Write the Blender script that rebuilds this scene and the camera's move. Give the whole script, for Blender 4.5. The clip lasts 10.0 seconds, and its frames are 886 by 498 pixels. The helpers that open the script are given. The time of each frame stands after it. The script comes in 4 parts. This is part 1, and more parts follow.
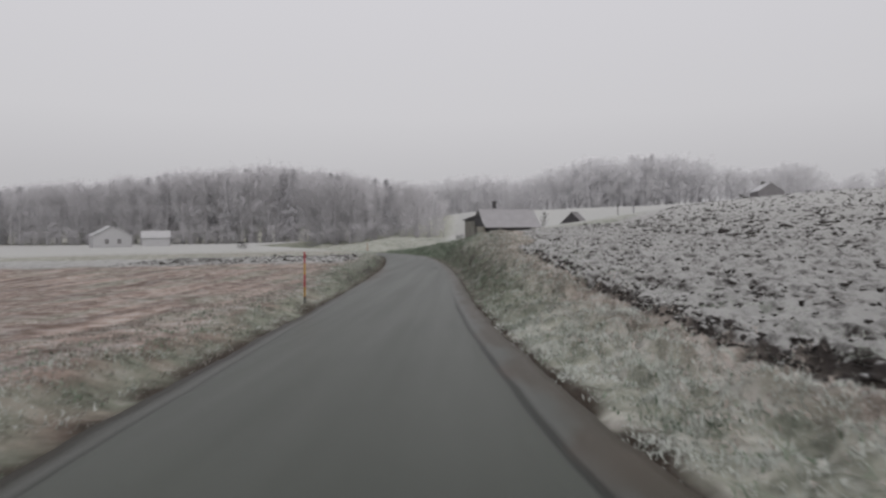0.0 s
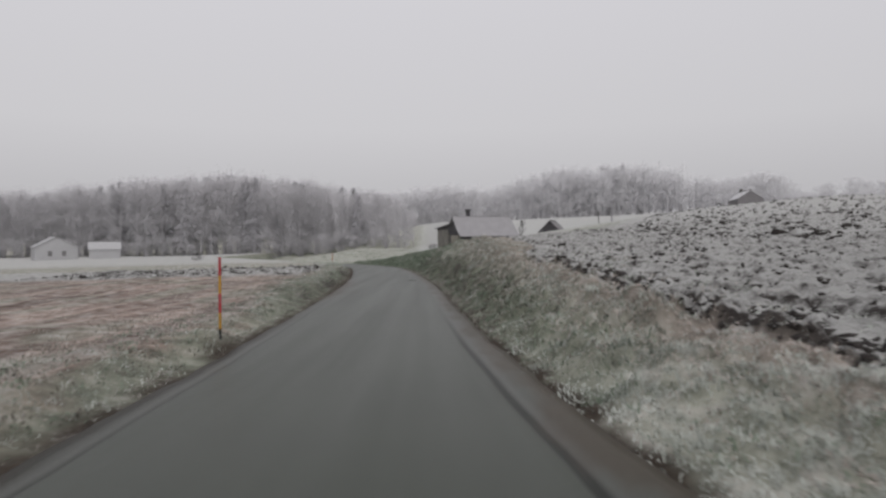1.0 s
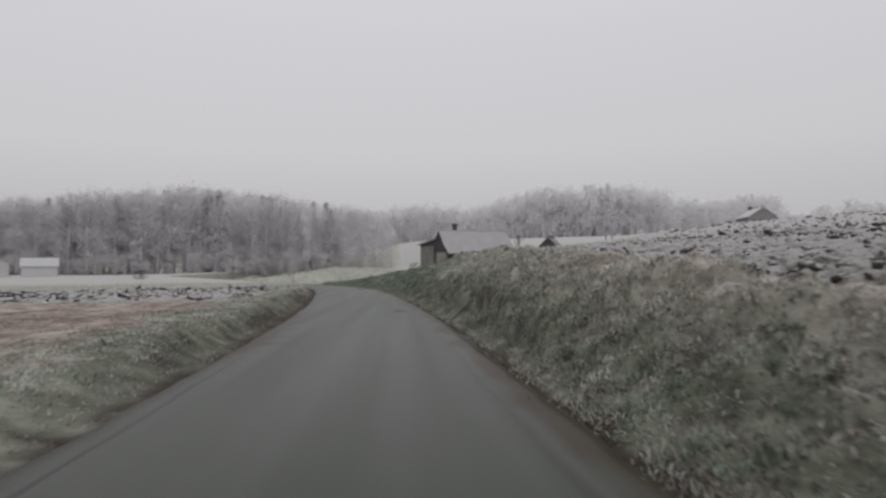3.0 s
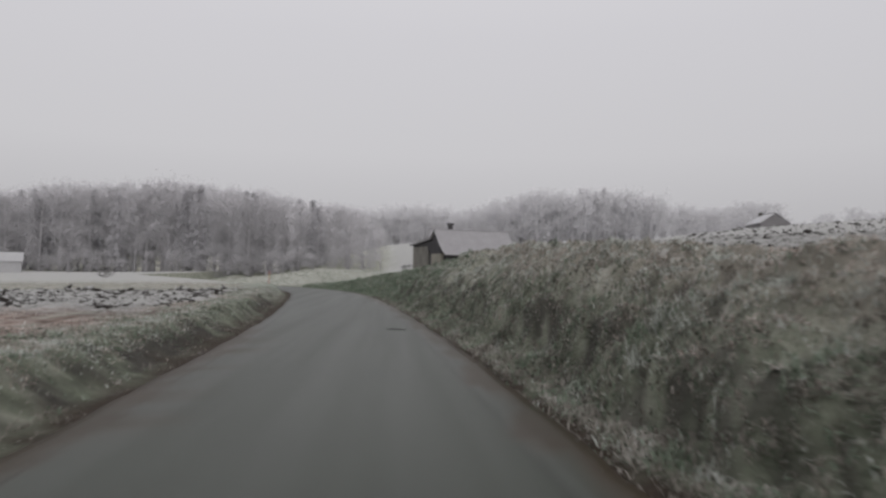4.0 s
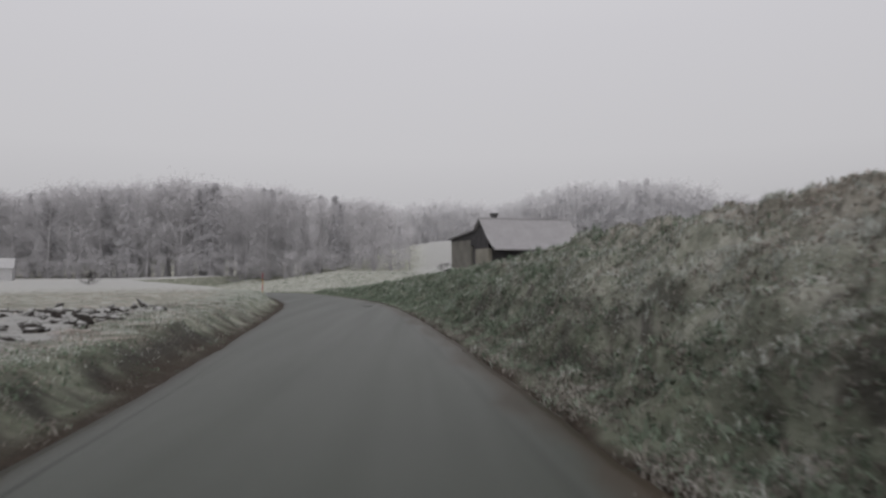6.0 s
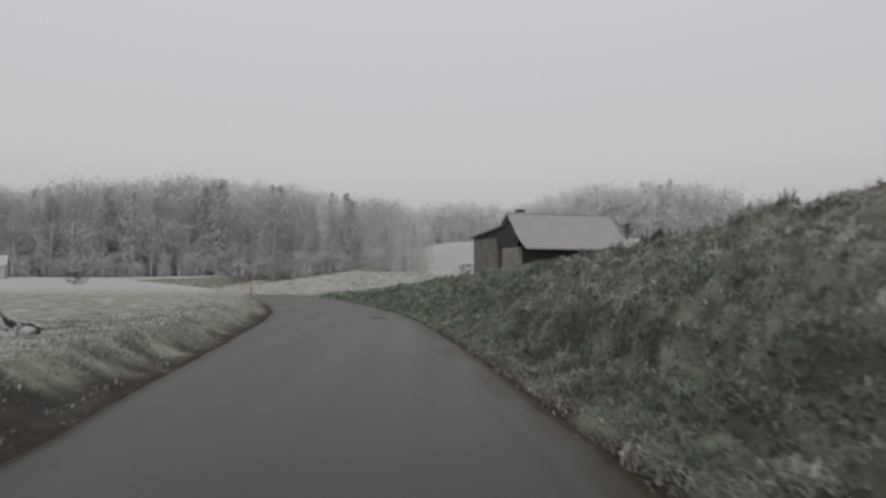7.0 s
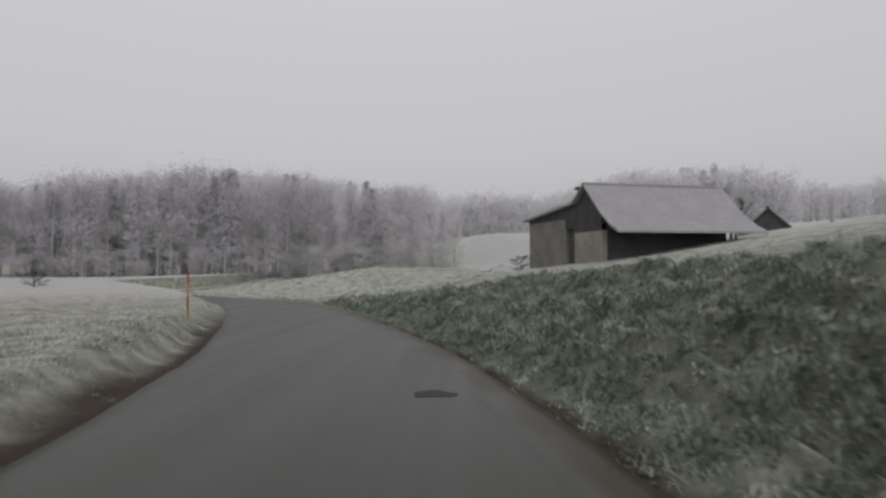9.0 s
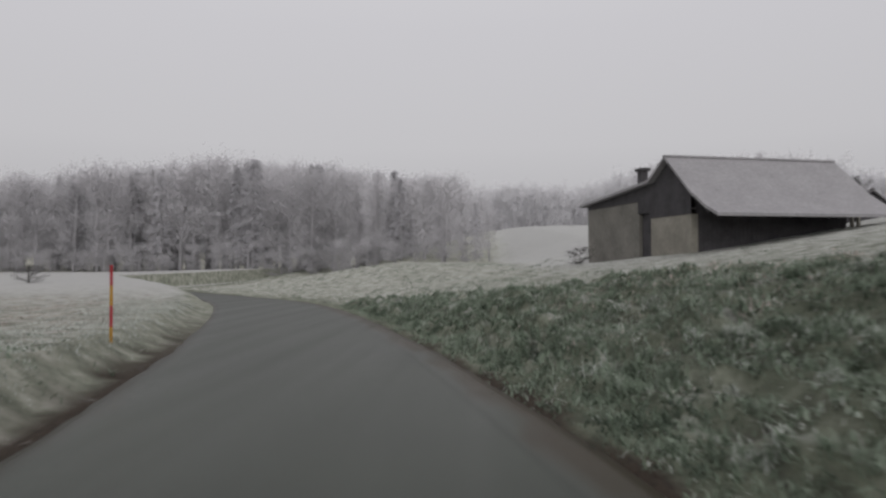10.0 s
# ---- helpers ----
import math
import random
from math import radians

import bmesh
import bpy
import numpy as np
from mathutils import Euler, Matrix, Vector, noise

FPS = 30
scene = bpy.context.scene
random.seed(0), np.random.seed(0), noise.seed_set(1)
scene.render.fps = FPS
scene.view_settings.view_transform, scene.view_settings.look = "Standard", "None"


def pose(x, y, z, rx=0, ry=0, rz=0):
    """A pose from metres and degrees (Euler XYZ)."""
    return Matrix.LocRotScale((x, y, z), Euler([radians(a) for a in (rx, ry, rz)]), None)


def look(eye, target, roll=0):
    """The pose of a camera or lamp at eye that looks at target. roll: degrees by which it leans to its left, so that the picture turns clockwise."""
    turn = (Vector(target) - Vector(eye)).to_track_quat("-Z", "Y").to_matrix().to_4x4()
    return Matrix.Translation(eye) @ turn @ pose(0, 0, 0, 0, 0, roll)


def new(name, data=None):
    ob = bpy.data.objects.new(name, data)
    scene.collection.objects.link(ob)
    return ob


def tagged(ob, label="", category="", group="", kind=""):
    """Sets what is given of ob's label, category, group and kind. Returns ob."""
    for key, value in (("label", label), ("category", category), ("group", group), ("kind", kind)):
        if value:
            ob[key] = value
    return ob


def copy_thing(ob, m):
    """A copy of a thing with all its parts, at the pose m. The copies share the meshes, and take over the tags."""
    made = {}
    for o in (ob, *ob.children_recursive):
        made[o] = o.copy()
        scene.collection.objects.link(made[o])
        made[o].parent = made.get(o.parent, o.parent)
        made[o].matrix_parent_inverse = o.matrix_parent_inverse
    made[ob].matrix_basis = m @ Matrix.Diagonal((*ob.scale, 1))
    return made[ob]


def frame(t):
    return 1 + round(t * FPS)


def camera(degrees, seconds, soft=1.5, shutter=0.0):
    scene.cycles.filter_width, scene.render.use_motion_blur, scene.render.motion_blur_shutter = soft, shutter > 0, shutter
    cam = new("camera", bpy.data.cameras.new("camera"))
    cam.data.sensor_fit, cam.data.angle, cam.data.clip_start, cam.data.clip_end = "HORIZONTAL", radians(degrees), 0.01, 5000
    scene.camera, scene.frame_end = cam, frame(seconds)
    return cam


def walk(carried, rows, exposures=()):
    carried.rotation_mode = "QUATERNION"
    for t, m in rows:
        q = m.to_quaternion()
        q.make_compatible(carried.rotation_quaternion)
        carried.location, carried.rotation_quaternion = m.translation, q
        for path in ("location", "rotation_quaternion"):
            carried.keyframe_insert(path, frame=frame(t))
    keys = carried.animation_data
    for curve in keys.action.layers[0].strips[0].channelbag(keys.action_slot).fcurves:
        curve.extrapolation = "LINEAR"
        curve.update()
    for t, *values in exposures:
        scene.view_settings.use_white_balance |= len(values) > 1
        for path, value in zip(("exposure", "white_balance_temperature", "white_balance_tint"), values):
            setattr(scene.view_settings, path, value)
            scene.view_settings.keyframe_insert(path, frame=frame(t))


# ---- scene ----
# ---- the camera and its way -------------------------------------------------
cam = camera(70.0, 10.0, soft=2.6, shutter=0.25)
# seconds, x, y, z, yaw, pitch, roll
ROWS = [
    (0.0, 0.43, -3.49, 1.77, 1.64, -1.86, -0.43),
    (0.5, 0.00, 0.00, 1.55, 0.00, -1.05, -0.32),
    (1.0, -0.34, 3.51, 1.37, -1.27, -0.82, -0.60),
    (1.5, -0.64, 6.95, 1.22, -2.02, -0.41, -0.73),
    (2.0, -0.88, 10.47, 1.08, -2.64, -0.35, -0.20),
    (2.5, -1.09, 14.09, 0.94, -3.08, 0.47, -0.55),
    (4.0, -1.55, 25.39, 0.66, -4.51, 1.48, 1.00),
    (4.5, -1.66, 29.23, 0.61, -4.46, 1.45, 0.75),
    (5.0, -1.82, 33.11, 0.55, -3.49, 1.30, 0.61),
    (5.5, -2.06, 37.02, 0.49, -2.63, 1.39, -0.02),
    (7.0, -2.91, 48.22, 0.32, -0.95, 1.68, 0.49),
    (7.5, -3.28, 51.84, 0.29, -0.10, 1.76, 0.01),
    (8.0, -3.67, 55.42, 0.26, 0.40, 1.71, 0.13),
    (8.5, -4.09, 58.98, 0.23, 0.53, 1.87, 0.21),
    (9.0, -4.52, 62.55, 0.19, 1.01, 1.24, -0.17),
    (9.5, -5.02, 66.10, 0.14, 2.51, 1.15, -0.05),
    (10.0, -5.59, 69.62, 0.07, 3.49, 0.79, -0.18),
]
walk(cam, [(t, pose(x, y, z, 90 + p, 0, yaw) @ pose(0, 0, 0, 0, 0, r)) for t, x, y, z, yaw, p, r in ROWS],
     [(0.0, 0.03), (2.5, 0.02), (4.0, -0.01), (5.5, -0.06), (7.0, -0.09), (10.0, -0.10)])

# ---- overcast winter light ---------------------------------------------------
world = bpy.data.worlds.new("overcast")
scene.world = world
world.use_nodes = True
wn, wl = world.node_tree.nodes, world.node_tree.links
wn.clear()
w_out = wn.new("ShaderNodeOutputWorld")
w_bg = wn.new("ShaderNodeBackground")
w_sky = wn.new("ShaderNodeTexSky")
w_sky.sky_type, w_sky.sun_disc = "NISHITA", False
w_sky.sun_elevation, w_sky.sun_rotation = radians(26), radians(166)
w_grey = wn.new("ShaderNodeHueSaturation")
w_grey.inputs["Saturation"].default_value = 0.05
w_grey.inputs["Value"].default_value = 0.12
w_geo = wn.new("ShaderNodeTexCoord")
w_sep = wn.new("ShaderNodeSeparateXYZ")
w_ramp = wn.new("ShaderNodeValToRGB")          # the cloud sheet, paler towards the zenith
w_ramp.color_ramp.elements[0].position, w_ramp.color_ramp.elements[0].color = 0.0, (0.42, 0.41, 0.43, 1)
w_ramp.color_ramp.elements[1].position, w_ramp.color_ramp.elements[1].color = 1.0, (1.0, 0.985, 1.02, 1)
for pos, col in ((0.07, (0.468, 0.460, 0.478, 1)), (0.17, (0.565, 0.557, 0.578, 1)), (0.34, (0.622, 0.613, 0.645, 1))):
    w_ramp.color_ramp.elements.new(pos).color = col
w_mix = wn.new("ShaderNodeMixRGB")
w_mix.inputs[0].default_value = 0.93
wl.new(w_geo.outputs["Generated"], w_sep.inputs[0])
wl.new(w_sep.outputs["Z"], w_ramp.inputs[0])
wl.new(w_sky.outputs[0], w_grey.inputs["Color"])
wl.new(w_grey.outputs[0], w_mix.inputs[1])
wl.new(w_ramp.outputs[0], w_mix.inputs[2])
wl.new(w_mix.outputs[0], w_bg.inputs["Color"])
wl.new(w_bg.outputs[0], w_out.inputs[0])
sun_data = bpy.data.lights.new("sun", "SUN")
sun_data.energy, sun_data.angle, sun_data.color = 1.15, radians(75), (1.0, 0.98, 0.96)
sun = new("sun", sun_data)
sun.matrix_world = look((20, -80, 40), (0, 0, 0))

# ---- the lie of the land -----------------------------------------------------
def smooth(a, b, x):
    t = np.clip((np.asarray(x, float) - a) / (b - a), 0, 1)
    return t * t * (3 - 2 * t)


def spline(ky, kv):
    """A smooth curve through knots; straight beyond them."""
    ky, kv = np.array(ky, float), np.array(kv, float)
    d = np.gradient(kv, ky)

    def at(y):
        y = np.asarray(y, float)
        i = np.clip(np.searchsorted(ky, y) - 1, 0, len(ky) - 2)
        w = ky[i + 1] - ky[i]
        t = (y - ky[i]) / w
        tc = np.clip(t, 0, 1)
        v = ((2 * tc**3 - 3 * tc**2 + 1) * kv[i] + (tc**3 - 2 * tc**2 + tc) * w * d[i]
             + (3 * tc**2 - 2 * tc**3) * kv[i + 1] + (tc**3 - tc**2) * w * d[i + 1])
        return v + np.where(t > 1, (t - 1) * w * d[-1], 0) + np.where(t < 0, t * w * d[0], 0)
    return at


road_x = spline((-60, -3.5, 0, 7, 14, 25.4, 37, 48.2, 59, 66, 70, 75, 83, 91, 100, 110, 120, 140),
                (7.0, 0.43, 0, -0.62, -1.07, -1.58, -2.1, -2.93, -4.09, -5.02, -5.65, -6.7, -9.1, -12.0, -16, -21.8, -28.8, -44))
road_z = spline((-60, -3.5, 0, 3.5, 7, 14, 25.4, 37, 48, 59, 66, 70, 80, 100, 110, 140, 200),
                (3.2, 0.22, 0, -0.18, -0.33, -0.61, -0.89, -1.06, -1.23, -1.32, -1.41, -1.48, -1.65, -2.1, -2.5, -3.4, -4.0))
crest_z = spline((-60, -5, 0, 6, 10, 12.5, 15, 17.5, 20, 25, 30, 35, 40, 46, 52, 57, 62, 67, 72, 80, 90, 100, 110, 140),
                 (3.4, 0.3, 0.06, -0.06, 0.03, 0.12, 0.24, 0.36, 0.47, 0.60, 0.69, 0.82, 1.0, 1.22, 1.27, 1.07, 0.76, 0.38, 0.13, -0.33, -1.2, -1.9, -2.7, -3.6))
ROAD_L, ROAD_R = -2.9, 1.75      # edges of the asphalt, from the road's line
TOE = 2.3                        # where the bank begins to rise


back_z = spline((-120, -60, -30, 0, 20, 45, 76, 135, 200, 400), (-3, -2.5, -0.5, 7.2, 8.0, 8.8, 9.8, 14.5, 16, 20))


def fbm(x, y, s, seed=0, octaves=4):
    """Cheap rolling noise from sines, about -1 to 1."""
    r = np.random.RandomState(seed)
    out, amp, tot = 0, 1.0, 0
    for o in range(octaves):
        for _ in range(3):
            a, ph = r.uniform(0, 6.28), r.uniform(0, 6.28)
            k = 6.28 / s * 2**o * r.uniform(0.7, 1.3)
            out = out + amp * np.sin(k * (x * np.cos(a) + y * np.sin(a)) + ph + 1.3 * np.sin(0.6 * k * (x * np.sin(a) - y * np.cos(a))))
        tot += amp * 1.9
        amp *= 0.55
    return out / tot


def field_end(v):
    """How far along the road the ploughing reaches."""
    return 58 + 1.0 * np.clip(np.asarray(v) - 8, 0, 75)


def cells(x, y, s, seed):
    """Cellular lumps: rounded pieces of uneven height with cracks between them, 0 to 1."""
    x, y = np.asarray(x, float) / s, np.asarray(y, float) / s
    ix, iy = np.floor(x), np.floor(y)
    best, second, high = np.full(x.shape, 9.0), np.full(x.shape, 9.0), np.zeros(x.shape)

    def hashed(a, b, k):
        return np.modf(np.abs(np.sin(a * 127.1 + b * 311.7 + k * 74.7 + seed * 19.19) * 43758.5453))[0]
    for dx in (-1, 0, 1):
        for dy in (-1, 0, 1):
            cx, cy = ix + dx, iy + dy
            d = np.hypot(cx + hashed(cx, cy, 1) - x, cy + hashed(cx, cy, 2) - y)
            h = hashed(cx, cy, 3)
            closer = d < best
            second = np.where(closer, best, np.minimum(second, d))
            high = np.where(closer, h, high)
            best = np.where(closer, d, best)
    edge = np.clip((second - best) / 0.35, 0, 1)
    return (0.25 + 0.75 * high) * edge * np.clip(1.1 - 0.6 * best, 0, 1)


def ledge(x, y):
    """How strongly the bank breaks off in a small earth ledge."""
    return smooth(24, 32, y) * (1 - smooth(60, 74, y)) * smooth(-0.55, 0.05, fbm(x, y, 9, 41))


def hollow_shade(x, y):
    """Hollows between the tussocks: bare earth colour that also paints the shade in them."""
    return smooth(-0.12, 0.3, fbm(2.2 * x, 0.6 * y, 1.3, 43, 3))


def mounds(x, y):
    """Tussock mounds about half a metre across, longer along the road."""
    wob = 0.16 * fbm(x, y, 1.7, 61, 2)
    return cells(x + wob, 0.45 * y - wob, 0.50, 7)


def gap_shade(x, y):
    """The gaps between those mounds, past the first metres of the bank: shade painted as bare soil."""
    return (1 - smooth(0.02, 0.17, mounds(x, y))) * smooth(8, 22, y) * smooth(-0.35, 0.1, fbm(x, 0.6 * y, 3, 62))


def ground_z(x, y, fine=True):
    x, y = np.asarray(x, float), np.asarray(y, float)
    v = x - road_x(np.minimum(y, 140))
    rz, ez = road_z(y), crest_z(y)
    bank_w = 4.7 + 1.6 * smooth(40, 50, y)
    # the bank and the ploughed hill beside it
    t = np.clip((v - TOE) / (bank_w - TOE), 0, 1)
    s = 0.070 + 0.085 * smooth(58, 100, y) - 0.012 * smooth(104, 114, y)
    w = np.maximum(v - bank_w, 0)
    tl = t + 0.10 * fbm(x, 0.5 * y, 4, 42)
    drop = 0.36 * ledge(x, y) * (smooth(0.24, 0.34, tl) - 0.5 * smooth(0.0, 0.24, tl) - 0.5 * smooth(0.34, 0.9, tl)) * smooth(0.0, 0.12, t)
    right = rz + (ez - rz) * (0.35 * t + 0.65 * t * t * (3 - 2 * t)) + drop + s * np.where(w < 70, w, 70 + (w - 70) * 0.25)
    # the lower meadow across the road
    b = 0.22 + 0.24 * smooth(22, 34, y) - 0.2 * smooth(75, 95, y)
    u = np.maximum(-v + ROAD_L - 0.45, 0)
    left = np.maximum(rz, -2.0) + b * smooth(0, 0.75, u) - 0.013 * np.minimum(np.maximum(u - 1.5, 0), 110)
    # hills behind the farm
    right = right - 3.6 * np.exp(-((x - 35) / 17) ** 2) * smooth(106, 128, y) + 0.14 * smooth(0.15, 0.45, w) * (1 - 0.75 * smooth(8, 18, y) - 0.25 * smooth(18, 34, y))
    # its shoulder levels off
    right = right - 0.07 * 4.0 * np.log1p(np.exp((np.minimum(x, 76) - 39) / 4.0))
    far = np.where(y > 138, back_z(np.clip(x, -120, 400)), 0)
    k = smooth(138, 232, y)
    z = np.where(v > 0, right, left) * (1 - k) + far * k + 8 * smooth(330, 600, y)
    # a level hollow between the road's bend and the foot of the wood
    cap = -0.6 + 0.36 * np.maximum(x + 1.5, 0) + 0.13 * np.maximum(y - 174, 0)
    z = z - np.maximum(z - cap, 0) * smooth(108, 126, y) * (1 - smooth(235, 300, y))
    z = np.where((v > ROAD_L - 0.3) & (v < 2.18), rz - 0.05, z)
    z = z + 0.34 * np.exp(-((x + 4.65) / 0.36) ** 2 - ((y - 15.9) / 0.9) ** 2) * smooth(2.95, 3.1, -v)     # rise round the first marker pole
    if fine:
        # hummocks of matted grass, longer along the road
        wob = 0.16 * fbm(x, y, 1.7, 61, 2)
        on = smooth(2.35, 3.1, v) * (1 - smooth(0.0, 1.2, v - bank_w - 1.2 * smooth(28, 38, y))) * (1 - 0.5 * smooth(90, 104, y))
        z = z + on * (0.32 * mounds(x, y) + 0.13 * cells(x - wob, 0.45 * y + wob, 0.30, 8) - 0.09)
        lo = smooth(3.3, 4.0, -v) * (1 - smooth(9, 14, -v)) * (1 - smooth(96, 110, y))
        z = z + lo * (0.05 * cells(x + wob, 0.4 * y - wob, 0.45, 9) - 0.015)
        off = smooth(0.15, 1.2, np.maximum(v - 2.2, ROAD_L - 0.3 - v))
        z = z + off * (0.08 * fbm(x, 0.6 * y, 7, 1) + (1 - 0.7 * smooth(4.5, 8, np.where(v < 0, 2.5 - 1.2 * v, v)) * smooth(50, 60, y)) * (0.025 + 0.055 * (v > 0) * (1 - smooth(7, 9, v))) * fbm(x, 0.4 * y, 1.5, 2))
    return z


def gz(x, y):
    return float(ground_z(x, y, False))


def dead_part(y):
    """The stretch of the bank where last year's grass lies dead and brown."""
    return smooth(14, 28, y) * (1 - smooth(52, 68, y))


def green_part(x, y):
    """Where the bank stays green: more of it further along the road. Less higher up, where haze is put in as frost."""
    up = smooth(3.0, 5.5, x - road_x(np.minimum(y, 140)))
    return smooth(2, 46, y - 26 * up + 9 * fbm(x, y, 6, 31)) * (1 - 0.75 * smooth(80, 105, y)) * (1 - 0.5 * up * (1 - smooth(50, 58, y))) * (1 - 0.5 * dead_part(y))


# ---- materials ---------------------------------------------------------------
def material(name, build, rough=0.9):
    m = bpy.data.materials.new(name)
    m.use_nodes = True
    nt = m.node_tree
    bsdf = nt.nodes["Principled BSDF"]
    bsdf.inputs["Roughness"].default_value = rough
    bsdf.inputs["Specular IOR Level"].default_value = 0.3
    build(nt, nt.nodes, nt.links, bsdf)
    return m


def n_noise(nt, scale, detail=6, rough=0.6, coord=None, stretch=None):
    n = nt.nodes.new("ShaderNodeTexNoise")
    n.inputs["Scale"].default_value, n.inputs["Detail"].default_value, n.inputs["Roughness"].default_value = scale, detail, rough
    if coord is None:
        coord = nt.nodes.new("ShaderNodeTexCoord").outputs["Object"]
    if stretch:
        mp = nt.nodes.new("ShaderNodeMapping")
        mp.inputs["Scale"].default_value = stretch
        nt.links.new(coord, mp.inputs[0])
        coord = mp.outputs[0]
    nt.links.new(coord, n.inputs["Vector"])
    return n.outputs["Fac"]


def n_ramp(nt, fac, *stops):
    r = nt.nodes.new("ShaderNodeValToRGB")
    el = r.color_ramp.elements
    el[0].position, el[0].color = stops[0][0], (*stops[0][1], 1)
    el[1].position, el[1].color = stops[-1][0], (*stops[-1][1], 1)
    for p, c in stops[1:-1]:
        el.new(p).color = (*c, 1)
    nt.links.new(fac, r.inputs[0])
    return r.outputs[0]


def n_mix(nt, fac, a, b, mode="MIX"):
    m = nt.nodes.new("ShaderNodeMixRGB")
    m.blend_type = mode
    for i, v in enumerate((fac, a, b)):
        if isinstance(v, (int, float)):
            m.inputs[i].default_value = v
        elif isinstance(v, tuple):
            m.inputs[i].default_value = (*v, 1)
        else:
            nt.links.new(v, m.inputs[i])
    return m.outputs[0]


def n_math(nt, op, a, b=0.0):
    m = nt.nodes.new("ShaderNodeMath")
    m.operation = op
    for i, v in enumerate((a, b)):
        if isinstance(v, (int, float)):
            m.inputs[i].default_value = v
        else:
            nt.links.new(v, m.inputs[i])
    return m.outputs[0]


def n_bump(nt, bsdf, height, strength, distance):
    b = nt.nodes.new("ShaderNodeBump")
    b.inputs["Strength"].default_value, b.inputs["Distance"].default_value = strength, distance
    nt.links.new(height, b.inputs["Height"])
    nt.links.new(b.outputs[0], bsdf.inputs["Normal"])


def n_up(nt):
    """How far a face looks upward."""
    g = nt.nodes.new("ShaderNodeNewGeometry")
    s = nt.nodes.new("ShaderNodeSeparateXYZ")
    nt.links.new(g.outputs["Normal"], s.inputs[0])
    return s.outputs["Z"]


def n_attr(nt, name):
    a = nt.nodes.new("ShaderNodeAttribute")
    a.attribute_name = name
    return a.outputs["Fac"]


B4 = (0, 0, 0)


def plain(col, dark=0.75, scale=8.0, rough=0.85, bump=0.0, snow=0.0, metal=0.0, spec=0.3):
    """A surface with two scales of variation, and snow on what looks up."""
    def build(nt, nodes, links, bsdf):
        big, fine = n_noise(nt, scale * 0.15, 4), n_noise(nt, scale, 8, 0.65)
        c = n_ramp(nt, big, (0.3, tuple(k * dark for k in col)), (0.7, col))
        c = n_mix(nt, 0.6, c, n_ramp(nt, fine, (0.3, (0.55, 0.55, 0.55)), (0.7, (1, 1, 1))), "MULTIPLY")
        if snow:
            up = n_math(nt, "ADD", n_up(nt), n_math(nt, "MULTIPLY", n_math(nt, "SUBTRACT", fine, 0.5), 1.4))
            k = n_ramp(nt, up, (0.95 - 0.75 * snow, B4), (1.2 - 0.75 * snow, (1, 1, 1)))
            c = n_mix(nt, k, c, (0.72, 0.73, 0.76))
        links.new(c, bsdf.inputs["Base Color"])
        bsdf.inputs["Metallic"].default_value = metal
        bsdf.inputs["Specular IOR Level"].default_value = spec
        if bump:
            n_bump(nt, bsdf, fine, bump, 0.02)
    return build


def ground_build(nt, nodes, links, bsdf):
    big, mid, fine = n_noise(nt, 0.25, 5), n_noise(nt, 1.6, 7, 0.65), n_noise(nt, 14, 8, 0.7)
    grass = n_ramp(nt, mid, (0.3, (0.07, 0.078, 0.058)), (0.5, (0.185, 0.193, 0.152)), (0.72, (0.34, 0.335, 0.29)))
    stubble = n_ramp(nt, mid, (0.3, (0.115, 0.086, 0.072)), (0.52, (0.275, 0.203, 0.168)), (0.72, (0.39, 0.32, 0.275)))
    soil = n_ramp(nt, fine, (0.3, (0.019, 0.016, 0.015)), (0.7, (0.056, 0.047, 0.043)))
    mud = n_ramp(nt, fine, (0.3, (0.018, 0.014, 0.010)), (0.7, (0.062, 0.044, 0.031)))
    streak = n_noise(nt, 1.0, 5, 0.6, stretch=(1.3, 0.16, 1))
    stubble = n_mix(nt, 0.75, stubble, n_ramp(nt, streak, (0.36, (0.22, 0.17, 0.15)), (0.5, (0.78, 0.76, 0.76)), (0.63, (1.5, 1.55, 1.6))), "MULTIPLY")
    grass = n_mix(nt, n_attr(nt, "frost"), n_mix(nt, 1.0, grass, (0.78, 0.82, 0.76), "MULTIPLY"), n_mix(nt, 1.0, grass, (1.75, 1.7, 1.8), "MULTIPLY"))
    stubble = n_mix(nt, n_math(nt, "MULTIPLY", n_attr(nt, "frost"), n_attr(nt, "bank")), stubble, n_mix(nt, 1.0, stubble, (1.22, 1.36, 1.45), "MULTIPLY"))
    c = n_mix(nt, n_attr(nt, "stubble"), grass, stubble)
    c = n_mix(nt, n_attr(nt, "plough"), c, soil)
    c = n_mix(nt, n_attr(nt, "mud"), c, mud)
    lie = n_math(nt, "ADD", n_math(nt, "MULTIPLY", mid, 0.6), n_math(nt, "MULTIPLY", fine, 0.5))
    lie = n_math(nt, "ADD", lie, n_math(nt, "MULTIPLY", n_math(nt, "SUBTRACT", n_up(nt), 0.9), 1.4))
    lie = n_math(nt, "ADD", lie, n_math(nt, "SUBTRACT", n_attr(nt, "snow"), 0.5))
    k = n_ramp(nt, lie, (0.50, B4), (0.74, (1, 1, 1)))
    c = n_mix(nt, n_math(nt, "MULTIPLY", k, 0.8), c, n_mix(nt, n_attr(nt, "deep"), (0.45, 0.448, 0.435), (0.42, 0.418, 0.415)))
    links.new(c, bsdf.inputs["Base Color"])
    n_bump(nt, bsdf, n_math(nt, "ADD", mid, fine), 0.8, 0.08)


